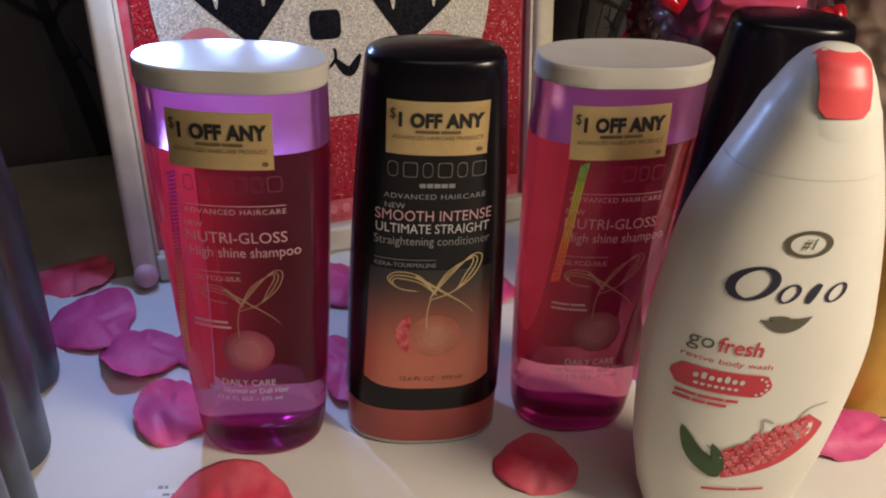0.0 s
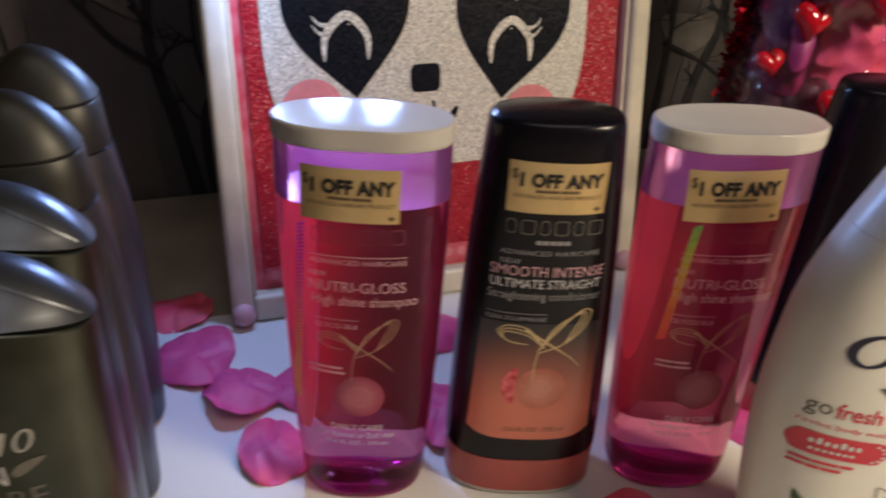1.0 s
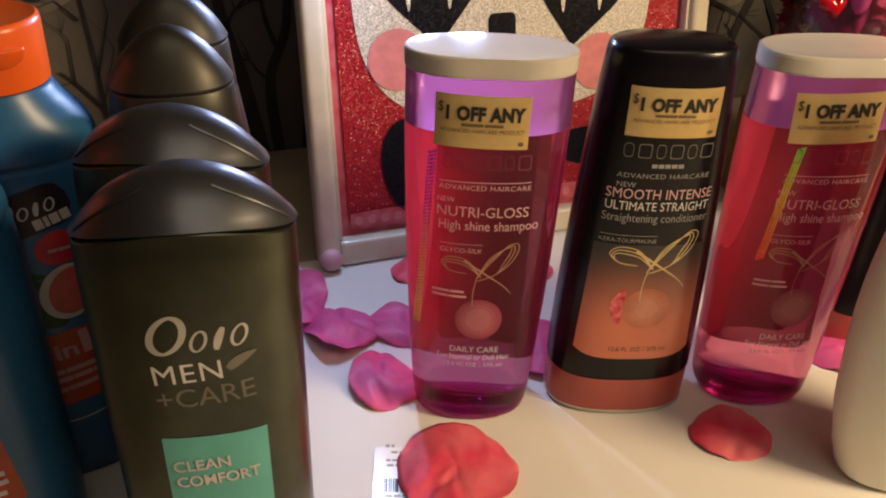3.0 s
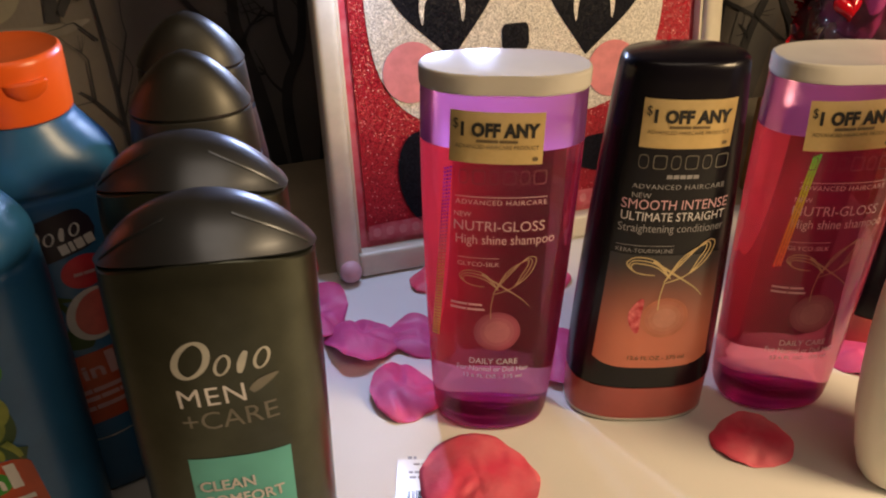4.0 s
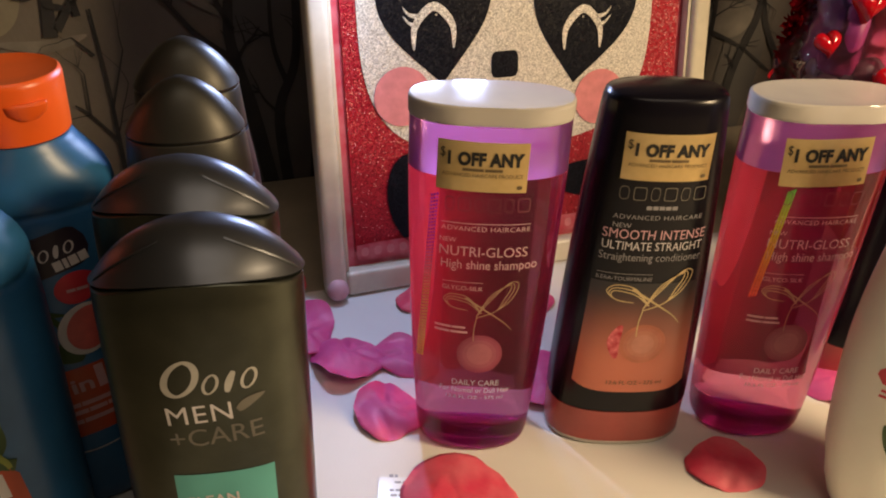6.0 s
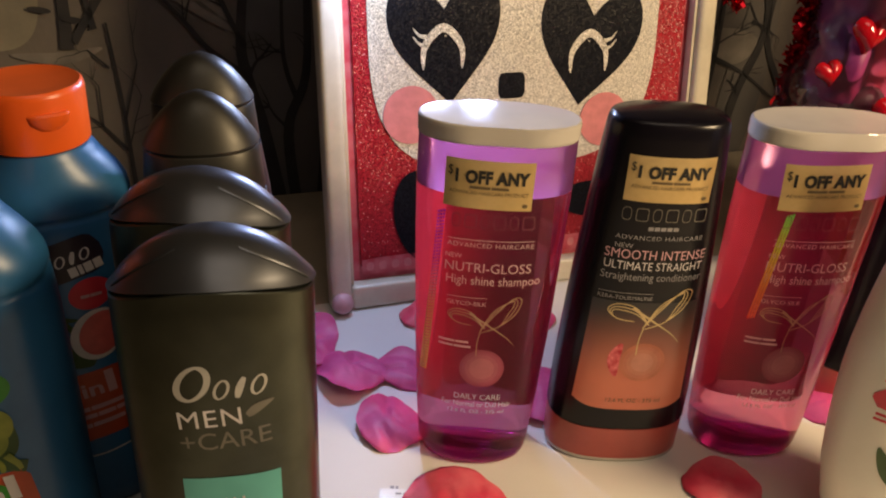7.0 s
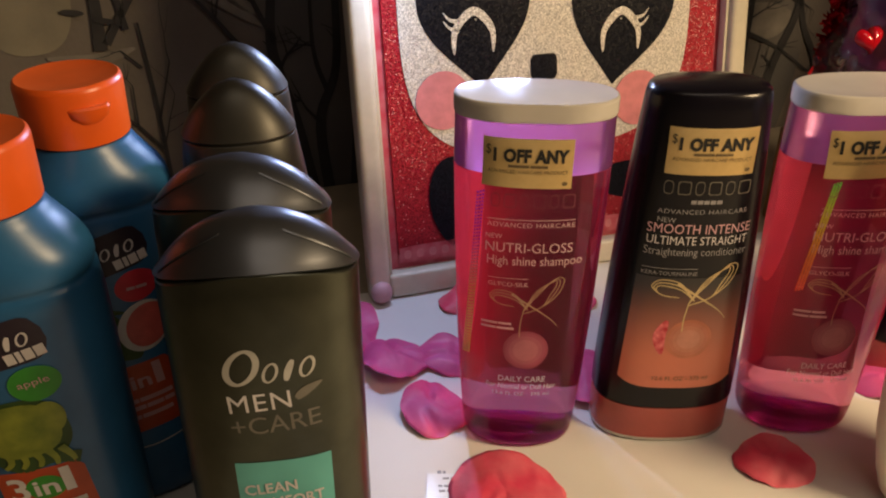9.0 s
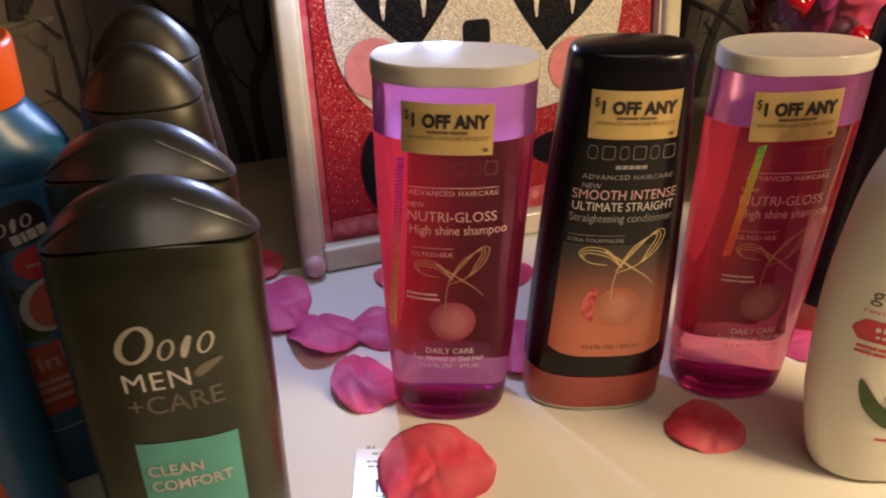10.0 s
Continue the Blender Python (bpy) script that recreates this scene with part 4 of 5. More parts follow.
wash_bottle(pose(-0.0800, 0.2320, 0.0012, 0, 0, 11))
wash_bottle(pose(-0.0970, 0.2780, 0.0012, 0, 0, 2))

DS = [(0, 0.0300, 0.0200, 2.5), (0.003, 0.0325, 0.0225, 2.5), (0.05, 0.0338, 0.0235, 2.5), (0.11, 0.0335, 0.0230, 2.4), (0.14, 0.0312, 0.0218, 2.4), (0.166, 0.0275, 0.0198, 2.3)]


def domed_bottle(m):
    t = thing("dark_domed_bottle", m, "dark grey glossy bottle with a stepped domed cap", "toiletry bottle", "dark domed bottles in a row")
    part("body", loft(DS), M_DARKCAP, t)
    part("collar", loft([(0.1668, 0.0268, 0.0192, 2.3), (0.1685, 0.0272, 0.0196, 2.3), (0.1885, 0.0252, 0.0184, 2.3), (0.1893, 0.0246, 0.0178, 2.3)]), M_DOME, t, "dark grey collar")
    rows = [(0.1897, 0.0248, 0.0180, 2.2), (0.1910, 0.0253, 0.0184, 2.2)]
    for k in range(1, 11):
        f = k / 10
        rows.append((0.1910 + 0.0225 * f, 0.0252 * (1 - 0.985 * f ** 1.15) ** 0.56, 0.0183 * (1 - 0.985 * f) ** 0.5, 2.1))
    part("cap", loft(rows), M_DOME, t, "domed dark cap")
    return t


domed_bottle(pose(-0.1100, 0.3300, 0.0012, 0, 0, 16))
domed_bottle(pose(-0.1245, 0.3850, 0.0012, 0, 0, 16))

# ---- white wash bottle with coral tab ----
WB = [(0, 0.0290, 0.0165, 2.3, 0.006), (0.003, 0.0335, 0.0200, 2.3, 0.006), (0.015, 0.0378, 0.0222, 2.3, 0.006), (0.042, 0.0432, 0.0245, 2.3, 0.005), (0.077, 0.0464, 0.0255, 2.3, 0.004), (0.108, 0.0470, 0.0255, 2.3, 0.003),
      (0.137, 0.0436, 0.0250, 2.2, 0.001), (0.163, 0.0382, 0.0237, 2.2, -0.0005), (0.187, 0.0295, 0.0212, 2.2, -0.0002), (0.209, 0.0206, 0.0175, 2.2, 0.0002), (0.220, 0.0150, 0.0138, 2.2, 0.0005),
      (0.2262, 0.0110, 0.0100, 2.2, 0.0008), (0.2292, 0.0070, 0.0060, 2.1, 0.001), (0.2302, 0.003, 0.002, 2, 0.001)]


WS = smooth_rows(WB)
pearl = thing("white_body_wash", pose(0.2410, 0.3070, 0.0012, 0, 0, 2), "pearl white curved body wash bottle with coral tab and fruit print", "body wash bottle")
part("body", loft([r for r in WS if r[0] <= 0.1875] + between(WS, 0.1879, 0.1883)), M_WHITEBOT, pearl)
part("cap", loft(between(WS, 0.1885, 0.2292, 0.003) + [(0.2302, 0.003, 0.002, 2, 0.001, 0)]), M_WHITEBOT, pearl, "white teardrop flip cap")
surf = front_of(WS)
def tab_point(a, b):
    z = 0.2105 + 0.0189 * b
    wide = min(0.0092 * min(1.0, 0.72 + 2.0 * b), 0.92 * float(np.interp(z, [r[0] for r in WB], [r[1] for r in WB])))
    return (2 * a - 1) * wide, z


decal("tab", [grid(tab_point, 14, 16)], M_CORAL, pearl, surf, 0.0010, "coral red thumb tab")
decal("thumb_lip", [disc(0.0, 0.2075, 0.0105, 0.0072, 0, 36, 5)], M_WHITEBOT, pearl, lambda x, z: surf(x, z) - 0.0005 * max(0.0, 1 - (x / 0.0105) ** 2 - ((z - 0.2075) / 0.0072) ** 2), -0.0002, "raised lip under the tab")
decal("seal_print", [disc(-0.0015, 0.1640, 0.0092, 0.0056, 0, hole=0.74, rings=1), text("#1", -0.0040, 0.1615, 0.0015, 0.1665, 0.3)], M_OLIVE, pearl, surf, label="olive round seal")
prints("brand_mark", wordmark(-0.0265, 0.1385, 0.0215, 0.1540), M_NAVY, pearl, surf, label="navy wordmark shapes")
decal("bird_print", [ribbon([(-0.0115, 0.1305), (-0.0040, 0.1280), (0.0030, 0.1290), (0.0085, 0.1325)], lambda s: 0.0002 + 0.0066 * math.sin(math.pi * s) ** 1.3), ribbon([(-0.0085, 0.1318), (-0.0020, 0.1308), (0.003, 0.1285)], lambda s: 0.0003 + 0.003 * math.sin(math.pi * s))], M_OLIVE, pearl, surf)
decal("green_print", turned([text("go", -0.0345, 0.1115, -0.0252, 0.1185)], -0.02, 0.115, -2), M_OLIVE, pearl, surf)
prints("red_print", turned([text("fresh", -0.0240, 0.1130, -0.0065, 0.1205, 0, 1, 0.01), text("revive body wash", -0.0355, 0.1065, -0.0005, 0.1098)] + bars(-0.0335, 0.0885, -0.0090, 0.0900, (6, 8, 4)) + bars(-0.0335, 0.0855, -0.0130, 0.0870, (5, 4, 6)), -0.02, 0.11, -3), M_REDINK, pearl, surf)
bar = decal("red_bar", turned([rect(-0.0375, 0.0925, 0.0015, 0.1040, 0.0045)], -0.02, 0.098, -3), M_REDINK, pearl, surf, 0.0003, "red rounded bar")
prints("bar_print", turned([rect(-0.0300 + k * 0.0030, 0.0985, -0.0280 + k * 0.0030, 0.1010 + 0.0010 * (k % 3 == 1), 0.0006, 3, 2) for k in range(7)] + [rect(-0.0290 + k * 0.0026, 0.0950, -0.0272 + k * 0.0026, 0.0966, 0.0004, 3, 1) for k in range(7)]
      + [disc(-0.0045 + 0.0042 * math.cos(radians(a)), 0.0982 + 0.0042 * math.sin(radians(a)), 0.0007, 0.0007, 0, 10, 1) for a in range(-80, 81, 32)], -0.02, 0.098, -3), M_WHITEINK, bar, surf, 0.0006)
# the fruit: a wedge of seeds, each one a drop of its own
seedrng = random.Random(3)
seeds = []
for i in range(13):
    s = i / 12
    tall = 0.0094 * math.sin(math.pi * (0.24 + 0.60 * s)) ** 0.7
    for j in range(-3, 4):
        b = (j + 0.5 * (i % 2)) * 0.0031
        if abs(b) <= tall:
            cx = -0.0070 + 0.030 * s - 0.58 * b + seedrng.uniform(-0.0004, 0.0004)
            cz = 0.0505 + 0.0235 * s + 0.81 * b + seedrng.uniform(-0.0004, 0.0004)
            seeds.append(disc(cx, cz, 0.00145, 0.0017, seedrng.uniform(0, 180), 12, 2))
decal("fruit_wedge", [ribbon([(-0.010, 0.0505), (0.008, 0.0590), (0.020, 0.0680), (0.0275, 0.0770)], lambda s: 0.004 + 0.0180 * math.sin(math.pi * min(1, 0.2 + 0.7 * s)) ** 0.8)], M_REDINK, pearl, surf, 0.0003, "red pomegranate wedge print")
prints("fruit_seed", seeds, M_SEED, pearl, surf, 0.0005, "glossy red seeds")
prints("fruit_glint", [disc(p[0][0][0] + 0.0006, p[0][0][1] + 0.0006, 0.0005, 0.0004, 0, 8, 1) for p in seeds[::2]], M_PINKINK, pearl, surf, 0.0007)
decal("leaf_print", [ribbon([(-0.0285, 0.0715), (-0.0215, 0.0580), (-0.0120, 0.0480), (-0.0080, 0.0440)], lambda s: 0.0004 + 0.0075 * math.sin(math.pi * s) ** 0.8), ribbon([(-0.0150, 0.0640), (-0.0110, 0.0560), (-0.0070, 0.0470)], lambda s: 0.0003 + 0.0045 * math.sin(math.pi * s))], M_LEAF, pearl, surf, 0.0006, "dark green leaf print")
decal("splash_print", [ribbon([(0.001, 0.066), (0.004, 0.073), (0.003, 0.079), (0.008, 0.077)], 0.0007), ribbon([(0.018, 0.078), (0.022, 0.084), (0.030, 0.086)], 0.0007), ribbon([(-0.017, 0.063), (-0.012, 0.060), (-0.003, 0.065), (0.004, 0.064)], 0.0006)], M_CONDGREY, pearl, surf, 0.0004)
prints("foot_print", bars(-0.0130, 0.0345, 0.0150, 0.0360, (8, 6)), M_REDINK, pearl, surf)

# ---- blue bottles with orange caps ----
SK = [(0, 0.0300, 0.0220, 2.3), (0.003, 0.0325, 0.0245, 2.3), (0.03, 0.0338, 0.0258, 2.3), (0.10, 0.0345, 0.0265, 2.3), (0.150, 0.0345, 0.0265, 2.3), (0.1635, 0.0338, 0.0262, 2.3), (0.1660, 0.0325, 0.0252, 2.3), (0.1685, 0.0337, 0.0262, 2.3),
      (0.1740, 0.0330, 0.0260, 2.3), (0.1800, 0.0300, 0.0250, 2.2), (0.1870, 0.0250, 0.0228, 2.1), (0.1925, 0.0215, 0.0210, 2.0), (0.1945, 0.0205, 0.0202, 2.0)]


def kids_bottle(m, fruit):
    t = thing("kids_shampoo_bottle", m, f"blue childrens shampoo bottle with orange flip cap and {fruit} print", "shampoo bottle", "blue bottles with orange caps")
    part("body", loft(smooth_rows(SK, 3)), M_BLUE, t)
    cap = part("cap", loft([(0.1949, 0.0205, 0.0205, 2.0), (0.1955, 0.0212, 0.0212, 2.0), (0.2180, 0.0218, 0.0218, 2.0), (0.2200, 0.0213, 0.0213, 2.0), (0.2208, 0.0203, 0.0203, 2.0), (0.2202, 0.0180, 0.0180, 2.0), (0.2195, 0.008, 0.008, 2.0)]), M_ORANGE, t, "bright orange flip cap")
    part("cap_lip", loft([(0.2060, 0.0040, 0.0020, 2.0, 0.004, -0.0205), (0.2085, 0.0075, 0.0032, 2.0, 0.004, -0.0202), (0.2120, 0.0085, 0.0036, 2.0, 0.004, -0.0200), (0.2128, 0.0080, 0.0030, 2.0, 0.004, -0.0198)], 24), M_ORANGE, cap)
    surf = front_of(SK)
    banner = decal("brand_banner", turned([rect(-0.0180, 0.1385, 0.0155, 0.1580, 0.007)], 0, 0.148, 12), M_PURPLE, t, surf, 0.0003, "dark purple banner")
    prints("brand_mark", turned(wordmark(-0.0155, 0.1460, 0.0115, 0.1562) + bars(-0.001, 0.1398, 0.0135, 0.1446, (2, 1, 2, 2)), 0, 0.148, 12), M_WHITEINK, banner, surf, 0.0006)
    blob = M_GREEN if fruit == "apple" else M_REDINK
    flav = decal("flavour_patch", turned([disc(0.0075, 0.1300, 0.0095, 0.0080)], 0.0075, 0.13, 10), blob, t, surf, 0.0004, "rounded colour patch")
    if fruit == "apple":
        prints("flavour_print", turned([text("apple", 0.0015, 0.1285, 0.0130, 0.1325)], 0.0075, 0.13, 8), M_PINKINK, flav, surf, 0.0007)
        decal("fruit_shape", [disc(-0.003, 0.1080, 0.0150, 0.0130, 8, q=2.6), disc(0.009, 0.1130, 0.0060, 0.0080)], M_APPLE, t, surf, 0.0006, "yellow green fruit shape")
        decal("fruit_rim", [disc(-0.002, 0.1070, 0.0172, 0.0160, 8, q=2.6), ribbon([(-0.016, 0.096), (-0.006, 0.090), (0.006, 0.093), (0.016, 0.090)], 0.006)], M_LEAF, t, surf, 0.0003, "dark green edge of the fruit")
        prints("fruit_leg", [ribbon([(-0.010 + k * 0.005, 0.098), (-0.009 + k * 0.0055, 0.093), (-0.012 + k * 0.0065, 0.0895)], lambda s: 0.0034 - 0.0018 * s, 8) for k in range(5)], M_APPLE, t, surf, 0.0008)
    else:
        bmel = bars(0.003, 0.1285, 0.0120, 0.1300, (3, 4))
        prints("flavour_print", bmel, M_PINKINK, flav, surf, 0.0007)
        decal("fruit_shape", [disc(0.0075, 0.1080, 0.0118, 0.0138, -22)], M_WHITEINK, t, surf, 0.0005, "pale rind of the melon slice")
        decal("fruit_flesh", [disc(0.0090, 0.1084, 0.0096, 0.0118, -22)], M_MELON, t, surf, 0.0008, "pink melon flesh")
        decal("fruit_rim", [ribbon([(-0.0125, 0.121), (-0.0085, 0.112), (-0.0075, 0.100), (0.004, 0.0925)], lambda s: 0.003 + 0.012 * math.sin(math.pi * s)), ribbon([(-0.0105, 0.1245), (-0.0065, 0.1195), (0.0, 0.1175)], lambda s: 0.0055 * (1 - 0.8 * s), 8)], M_LEAF, t, surf, 0.0003, "green melon skin")
    panel = decal("orange_panel", turned([rect(-0.0165, 0.0480, 0.0175, 0.0880, 0.004)], 0, 0.07, 5), M_ORANGEINK, t, surf, 0.0003, "orange label panel")
    if fruit == "apple":
        decal("green_oval", turned([disc(0.0012, 0.0780, 0.0078, 0.0062)], 0, 0.07, 5), M_GREEN, panel, surf, 0.00045, "green oval")
    prints("panel_print", turned([text("3", -0.0130, 0.0725, -0.0055, 0.0850, 0, 1, 0.02), text("in", -0.0035, 0.0740, 0.0060, 0.0820, 0, 1, 0.02), text("1", 0.0080, 0.0735, 0.0120, 0.0865, 0, 1, 0.02)] + bars(-0.013, 0.066, 0.014, 0.0685, (6, 9)) + bars(-0.013, 0.0615, 0.014, 0.064, (8, 5, 3)) + bars(-0.013, 0.056, 0.012, 0.0585, (5, 8)), 0, 0.07, 5), M_WHITEINK if fruit == "apple" else M_PINKINK, panel, surf, 0.0006)
    decal("foot_line", [ribbon([(-0.014, 0.0385), (0.0, 0.0375), (0.016, 0.0400)], 0.0008)], M_WHITEINK, t, surf)
    return t


kids_bottle(pose(-0.1740, 0.3115, 0.0012, 0, 0, 30), "melon")
kids_bottle(pose(-0.1825, 0.2460, 0.0012, 0, 0, 16), "apple")

# ---- amber bottle ----
AM = [(0, 0.034, 0.024, 2.6), (0.003, 0.037, 0.027, 2.6), (0.05, 0.039, 0.029, 2.6), (0.11, 0.038, 0.028, 2.6), (0.130, 0.034, 0.025, 2.4), (0.140, 0.024, 0.019, 2.2), (0.144, 0.016, 0.015, 2.0)]
amber = thing("amber_bottle", pose(0.3720, 0.3900, 0.0012, 0, 0, 6), "amber yellow plastic bottle behind the white one", "toiletry bottle")
part("body", loft(smooth_rows(AM, 3)), M_YELLOW, amber)
part("cap", loft([(0.1445, 0.0170, 0.0170, 2), (0.1455, 0.0178, 0.0178, 2), (0.1640, 0.0175, 0.0175, 2), (0.1655, 0.0165, 0.0165, 2)]), M_CAPWHITE, amber, "white round cap")


# ---- rose petals ----
def petal_mesh(w, l, cup, seed, notch=0.04):
    r = random.Random(seed)
    ph = [r.uniform(0, 6.28) for _ in range(4)]
    bm = bmesh.new()
    n, k = 48, 12
    folds = [(r.uniform(0, 6.28), r.uniform(-0.12, 0.22) * w, r.uniform(0.0012, 0.0024)) for _ in range(3)]
    def at(i, j, off):
        a = 2 * math.pi * i / n
        q = j / k
        wild = 0.35 if w >= 0.049 else 1.0
        edge = 1 + wild * 0.06 * math.sin(3 * a + ph[0]) + wild * 0.045 * math.sin(4 * a + ph[1]) + 0.015 * math.sin(11 * a + ph[2])
        edge *= 1 - notch * math.exp(-((a - math.pi / 2) / 0.28) ** 2) - 0.06 * math.exp(-((a - 3 * math.pi / 2) / 0.55) ** 2)
        x, y = w / 2 * q * edge * math.cos(a), l / 2 * q * edge * math.sin(a)
        z = 0.0006 + 0.55 * cup * (1 - q ** 2.4) + cup * 0.8 * q ** 4 * max(0.0, math.sin(a + ph[3])) ** 2 + 0.0016 * q ** 3 * math.sin(3 * a + ph[1]) + 0.0020 * noise.noise(Vector((x * 55, y * 55, seed * 3.1))) + 0.0016 * abs(noise.noise(Vector((x * 120, y * 60, seed * 1.7))))
        for turn, away, deep in folds:
            d = x * math.cos(turn) + y * math.sin(turn) - away
            along = y * math.cos(turn) - x * math.sin(turn)
            if along > 0:
                z -= deep * math.exp(-(d / 0.0022) ** 2) * min(1.0, along / 0.008)
        return x, y, max(0.0002, z) + off
    top = [bm.verts.new(at(0, 0, 0.0005))]
    bot = [bm.verts.new(at(0, 0, 0.0))]
    tr = [[bm.verts.new(at(i, j, 0.0005)) for i in range(n)] for j in range(1, k + 1)]
    br = [[bm.verts.new(at(i, j, 0.0)) for i in range(n)] for j in range(1, k + 1)]
    for i in range(n):
        m = (i + 1) % n
        bm.faces.new((top[0], tr[0][i], tr[0][m]))
        bm.faces.new((bot[0], br[0][m], br[0][i]))
        for j in range(k - 1):
            bm.faces.new((tr[j][i], tr[j + 1][i], tr[j + 1][m], tr[j][m]))
            bm.faces.new((br[j][i], br[j][m], br[j + 1][m], br[j + 1][i]))
        bm.faces.new((tr[-1][i], br[-1][i], br[-1][m], tr[-1][m]))
    return bm


PETALS = ((-0.1150, 0.4850, 0.046, 0.034, 20, 0.006, 1, M_PETALRED), (-0.0885, 0.4360, 0.045, 0.042, 15, 0.009, 2, M_PETAL), (-0.0525, 0.4085, 0.043, 0.039, 25, 0.010, 3, M_PETAL), (-0.0180, 0.4120, 0.030, 0.036, 70, 0.006, 4, M_PETAL),
          (-0.0225, 0.3615, 0.039, 0.036, 40, 0.008, 5, M_PETAL), (0.0165, 0.2965, 0.056, 0.052, 10, 0.007, 16, M_PETALRED), (0.1630, 0.3260, 0.038, 0.028, -22, 0.008, 7, M_PETALRED), (0.0660, 0.3990, 0.032, 0.050, 10, 0.010, 8, M_PETAL),
          (0.0600, 0.4800, 0.045, 0.036, 30, 0.010, 9, M_PETAL), (0.3300, 0.3480, 0.046, 0.026, 8, 0.012, 10, M_PETAL), (0.2500, 0.4000, 0.034, 0.040, 60, 0.010, 11, M_PETAL), (-0.0120, 0.4780, 0.028, 0.022, 20, 0.008, 12, M_PETALRED), (0.1480, 0.4800, 0.040, 0.036, 20, 0.009, 13, M_PETAL))
for px, py, w, l, turn, cup, seed, pm in PETALS:
    solid("rose_petal", petal_mesh(w * 1.08, l * 1.28, cup * 1.25, seed), pm, pose(px, py, 0.0011 if py < 0.494 + 0.334 * (px + 0.066) else 0.0002, 0, 0, turn), "pink rose petal, slightly cupped, lying on the table", "petal", "scattered rose petals", sharp=80)

# ---- gift and tinsel by the backdrop ----
gift = thing("gift_bag", pose(0.3180, 0.5900, 0.0, 0, 0, 10), "clear cellophane gift bag stuffed with pink tissue, on a gilt box", "gift bag")
part("box", box(-0.066, -0.045, 0.0, 0.075, 0.050, 0.082, 0.003), M_WOOD, gift, "gilt wooden box")
grng = random.Random(5)


def crumple(rows, amp, seed, n=48):
    bm = loft(smooth_rows(rows, 4), n * 2)
    for v in bm.verts:
        d = noise.noise(v.co * 38 + Vector((seed, 0, 0))) + 0.6 * noise.noise(v.co * 90 + Vector((0, seed, 0)))
        k = Vector((v.co.x, v.co.y, 0)).normalized()
        v.co += k * d * amp
    return bm


part("tissue", crumple([(0.135 + 0.012 * i, 0.034 + 0.014 * math.sin(math.pi * min(1, 0.15 + i / 22)), 0.028 + 0.010 * math.sin(math.pi * min(1, 0.15 + i / 22)), 2.1) for i in range(16)], 0.008, 2.0), M_TISSUE, gift, "crumpled pink tissue paper", sharp=180)
part("magenta_tissue", crumple([(0.150 + 0.012 * i, 0.016, 0.028, 2.1, -0.038, -0.002) for i in range(15)], 0.005, 12.0), M_MAGPAPER, gift, "dark magenta tissue paper", sharp=180)
part("bead_bed", crumple([(0.0825 + 0.008 * i, 0.046 - 0.001 * i, 0.034, 2.1) for i in range(8)], 0.007, 3.0), M_LILACPAPER, gift, "pale lilac filling under the beads", sharp=180)
part("cellophane", crumple([(0.0828 + 0.013 * i, 0.064 + 0.006 * math.sin(i * 0.5), 0.048 + 0.006 * math.sin(i * 0.6), 2.2) for i in range(19)], 0.006, 5.0, 64), M_CELLO, gift, "shiny clear wrapping", sharp=180)
for k in range(44):
    a = grng.uniform(2.9, 6.3)
    bm = bmesh.new()
    bmesh.ops.create_icosphere(bm, subdivisions=2, radius=grng.uniform(0.006, 0.012), matrix=Matrix.Translation((0.049 * math.cos(a), 0.040 * math.sin(a), 0.094 + 0.070 * grng.random())) @ Matrix.Diagonal((1, 0.8, grng.uniform(0.7, 1.1), 1)))
    part("clear_bead", bm, M_BEAD, gift)


def heart_solid(w, d):
    bm = bmesh.new()
    n = 32
    raw = [(16 * math.sin(a) ** 3 / 32 * w, (13 * math.cos(a) - 5 * math.cos(2 * a) - 2 * math.cos(3 * a) - math.cos(4 * a) + 2.5) / 29 * w) for a in [2 * math.pi * i / n for i in range(n)]]
    rings = []
    for k, y in ((0.05, -d), (0.55, -0.85 * d), (0.85, -0.5 * d), (1.0, 0.0), (0.85, 0.5 * d), (0.05, d)):
        rings.append([bm.verts.new((x * k, y, z * k)) for x, z in raw])
    for a, b in zip(rings, rings[1:]):
        for i in range(n):
            bm.faces.new((a[i], b[i], b[(i + 1) % n], a[(i + 1) % n]))
    bm.faces.new(rings[0][::-1])
    bm.faces.new(rings[-1])
    bmesh.ops.recalc_face_normals(bm, faces=bm.faces)
    return bm


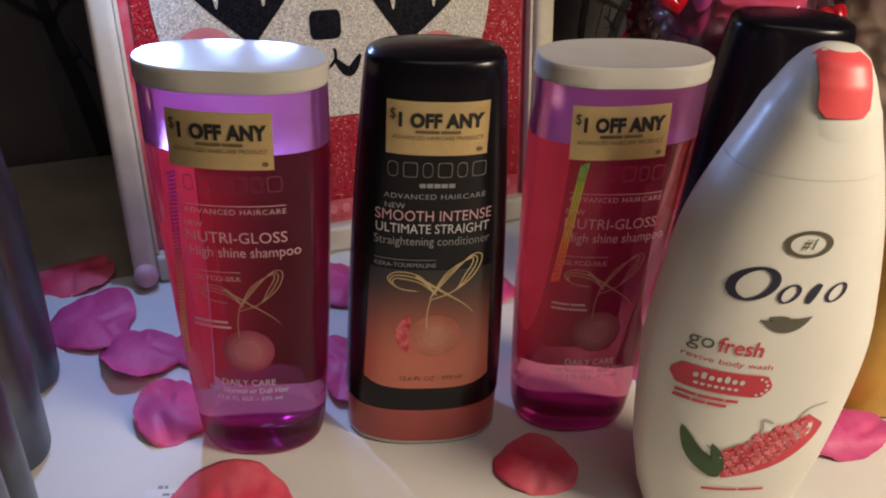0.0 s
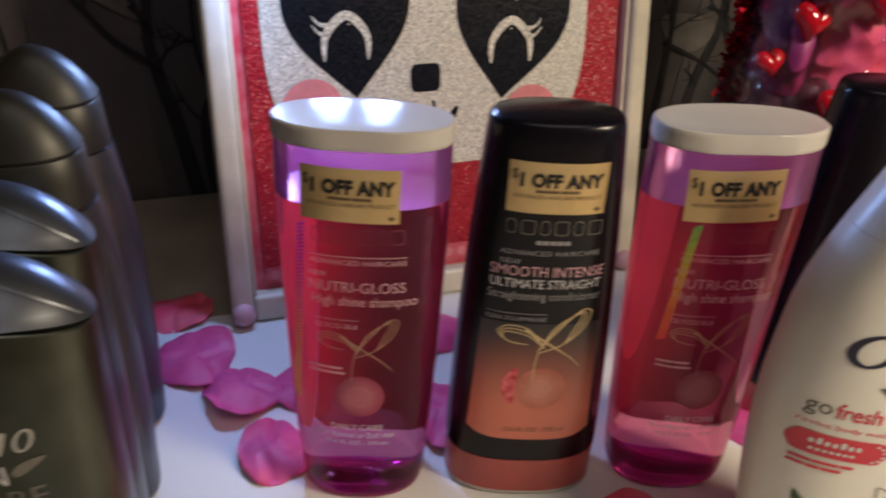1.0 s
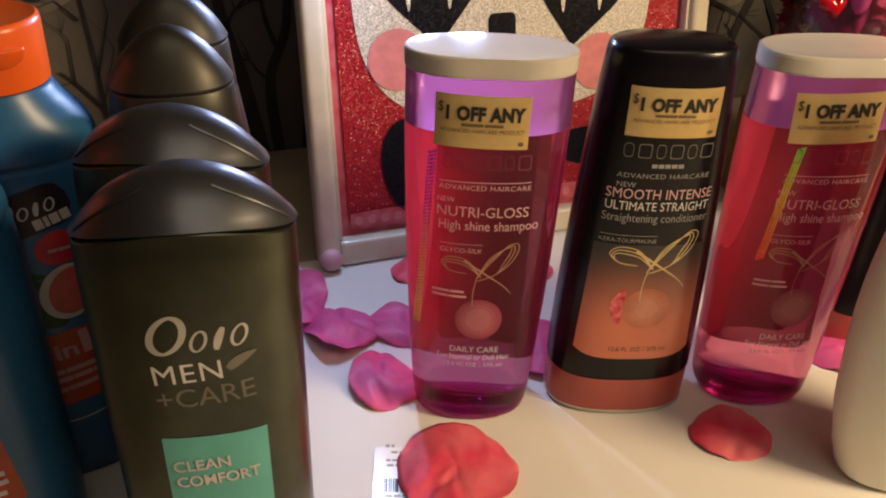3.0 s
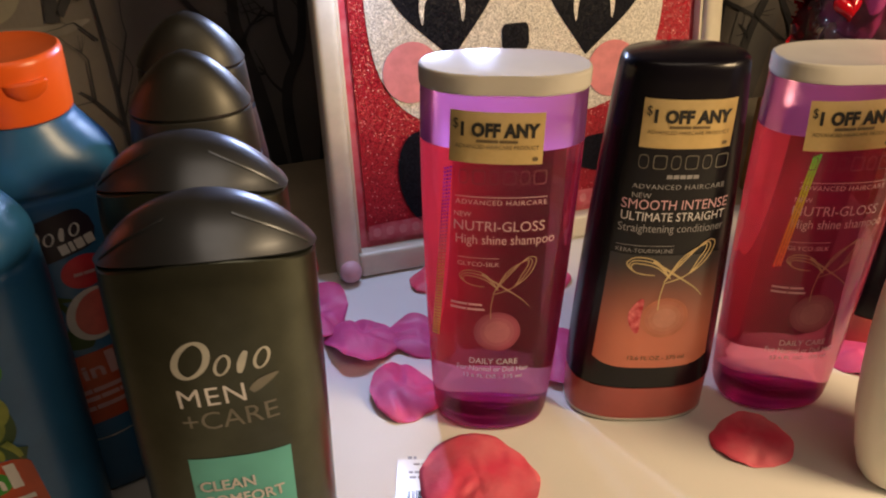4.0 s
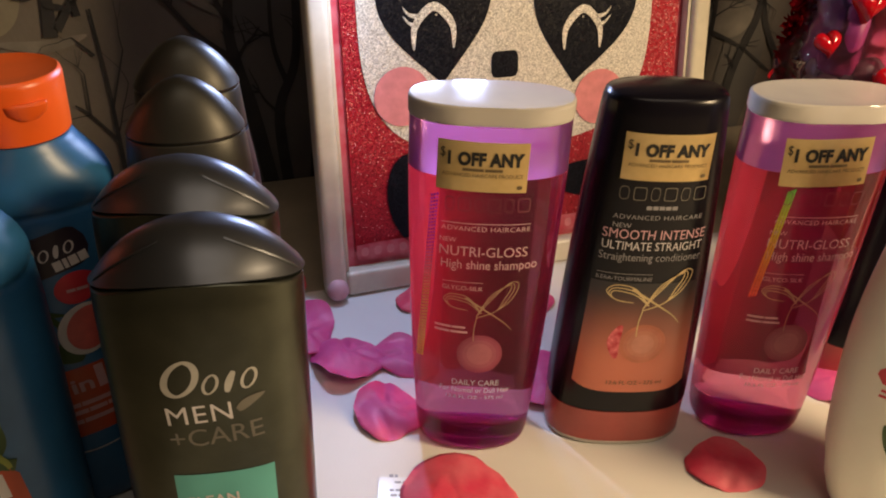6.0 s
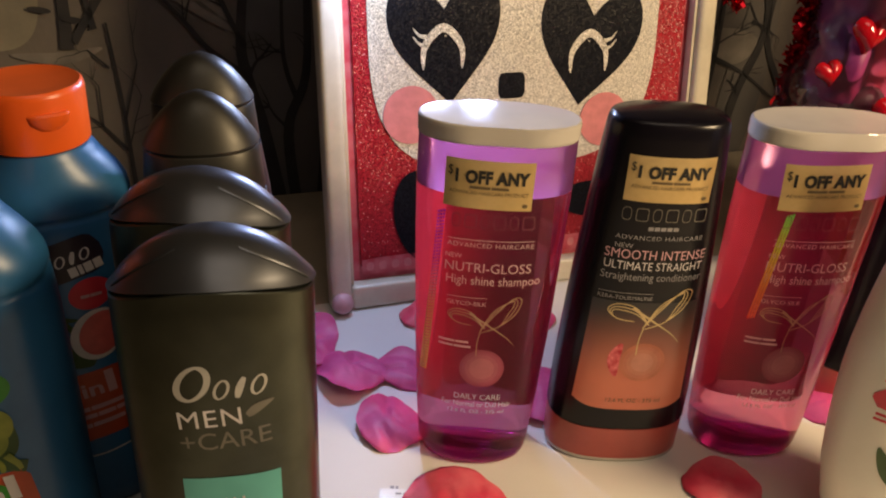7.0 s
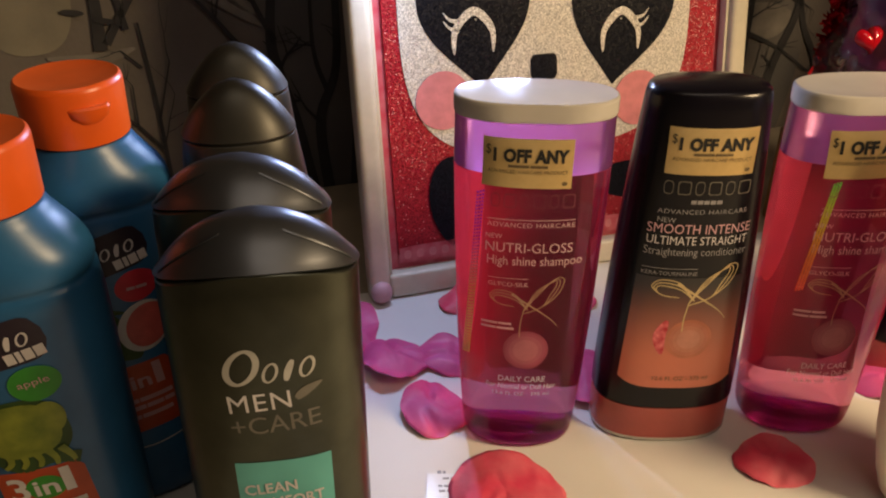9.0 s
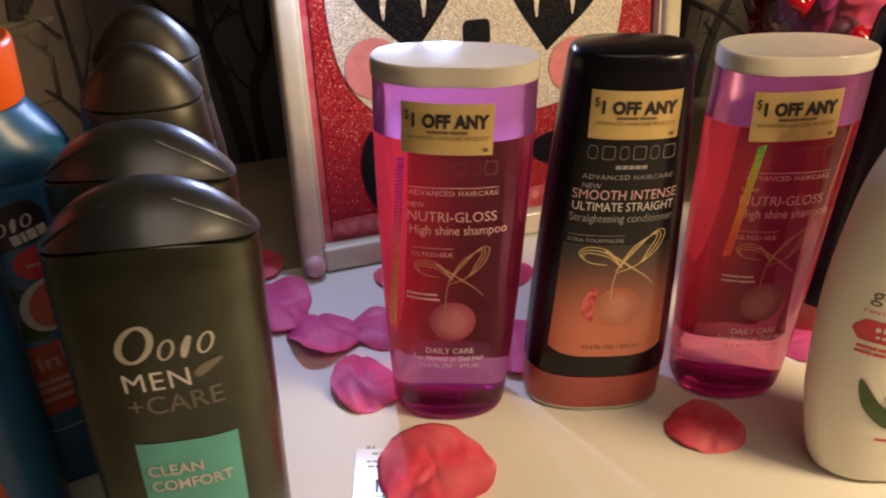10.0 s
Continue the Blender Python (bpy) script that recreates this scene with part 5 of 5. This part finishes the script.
for gx, gy, gz, s, turn in ((-0.0245, -0.0500, 0.150, 0.026, 10), (-0.0580, -0.0220, 0.171, 0.020, -14), (-0.0420, -0.0300, 0.200, 0.026, 6), (-0.006, -0.050, 0.215, 0.026, -8), (0.040, -0.046, 0.166, 0.020, -10), (-0.058, -0.010, 0.128, 0.014, 5)):
    bm = heart_solid(s, s * 0.35)
    bmesh.ops.transform(bm, matrix=pose(gx, gy, gz, 0, turn, 0), verts=bm.verts)
    part("red_heart", bm, M_GEM, gift, "glossy red heart bead")

bag = thing("cellophane_bag", pose(0.4750, 0.6600, 0.0, 0, 0, 10), "crinkled clear bag with cream paper inside", "gift bag")
part("paper", crumple([(0.001 + 0.02 * i, 0.060 - 0.001 * i, 0.040, 2.6) for i in range(13)], 0.006, 8.0), M_CREAM, bag, "cream paper filling")
part("wrapping", crumple([(0.001 + 0.02 * i, 0.070 + 0.004 * math.sin(i), 0.050, 2.4) for i in range(14)], 0.008, 9.0), M_CELLO, bag, "clear crinkled wrapping", sharp=180)


def tinsel(path, count, spread, seed):
    r = random.Random(seed)
    bm = bmesh.new()
    for k in range(count):
        s = r.random() * (len(path) - 1)
        i = min(int(s), len(path) - 2)
        p = Vector(path[i]).lerp(Vector(path[i + 1]), s - i)
        d = Vector((r.gauss(0, 1), r.gauss(0, 1), r.gauss(0, 1))).normalized()
        side = d.orthogonal().normalized() * r.uniform(0.0007, 0.0019)
        ln = spread * r.uniform(0.4, 1.0)
        bend = Vector((r.uniform(-1, 1), r.uniform(-1, 1), r.uniform(-1, 1))) * ln * 0.3
        a, b, c = p, p + d * ln * 0.5 + bend, p + d * ln
        v = [bm.verts.new(q) for q in (a - side, a + side, b + side, b - side, c + side, c - side)]
        bm.faces.new((v[0], v[1], v[2], v[3]))
        bm.faces.new((v[3], v[2], v[4], v[5]))
    return bm


for path, cnt, seed in ((((0.198, 0.600, 0.300), (0.203, 0.606, 0.240), (0.205, 0.610, 0.205)), 520, 1), (((0.262, 0.600, 0.300), (0.258, 0.598, 0.230), (0.256, 0.596, 0.180), (0.254, 0.594, 0.135)), 900, 2),
                        (((0.200, 0.604, 0.245), (0.228, 0.604, 0.228), (0.260, 0.600, 0.240)), 380, 3), (((0.400, 0.560, 0.30), (0.410, 0.550, 0.24), (0.440, 0.545, 0.16)), 240, 4)):
    solid("tinsel_garland", tinsel(path, cnt, 0.012, seed), M_TINSEL, Matrix(), "shiny red metallic tinsel strand hanging by the picture", "garland", "red tinsel strands", kind="stuff", smooth=False)
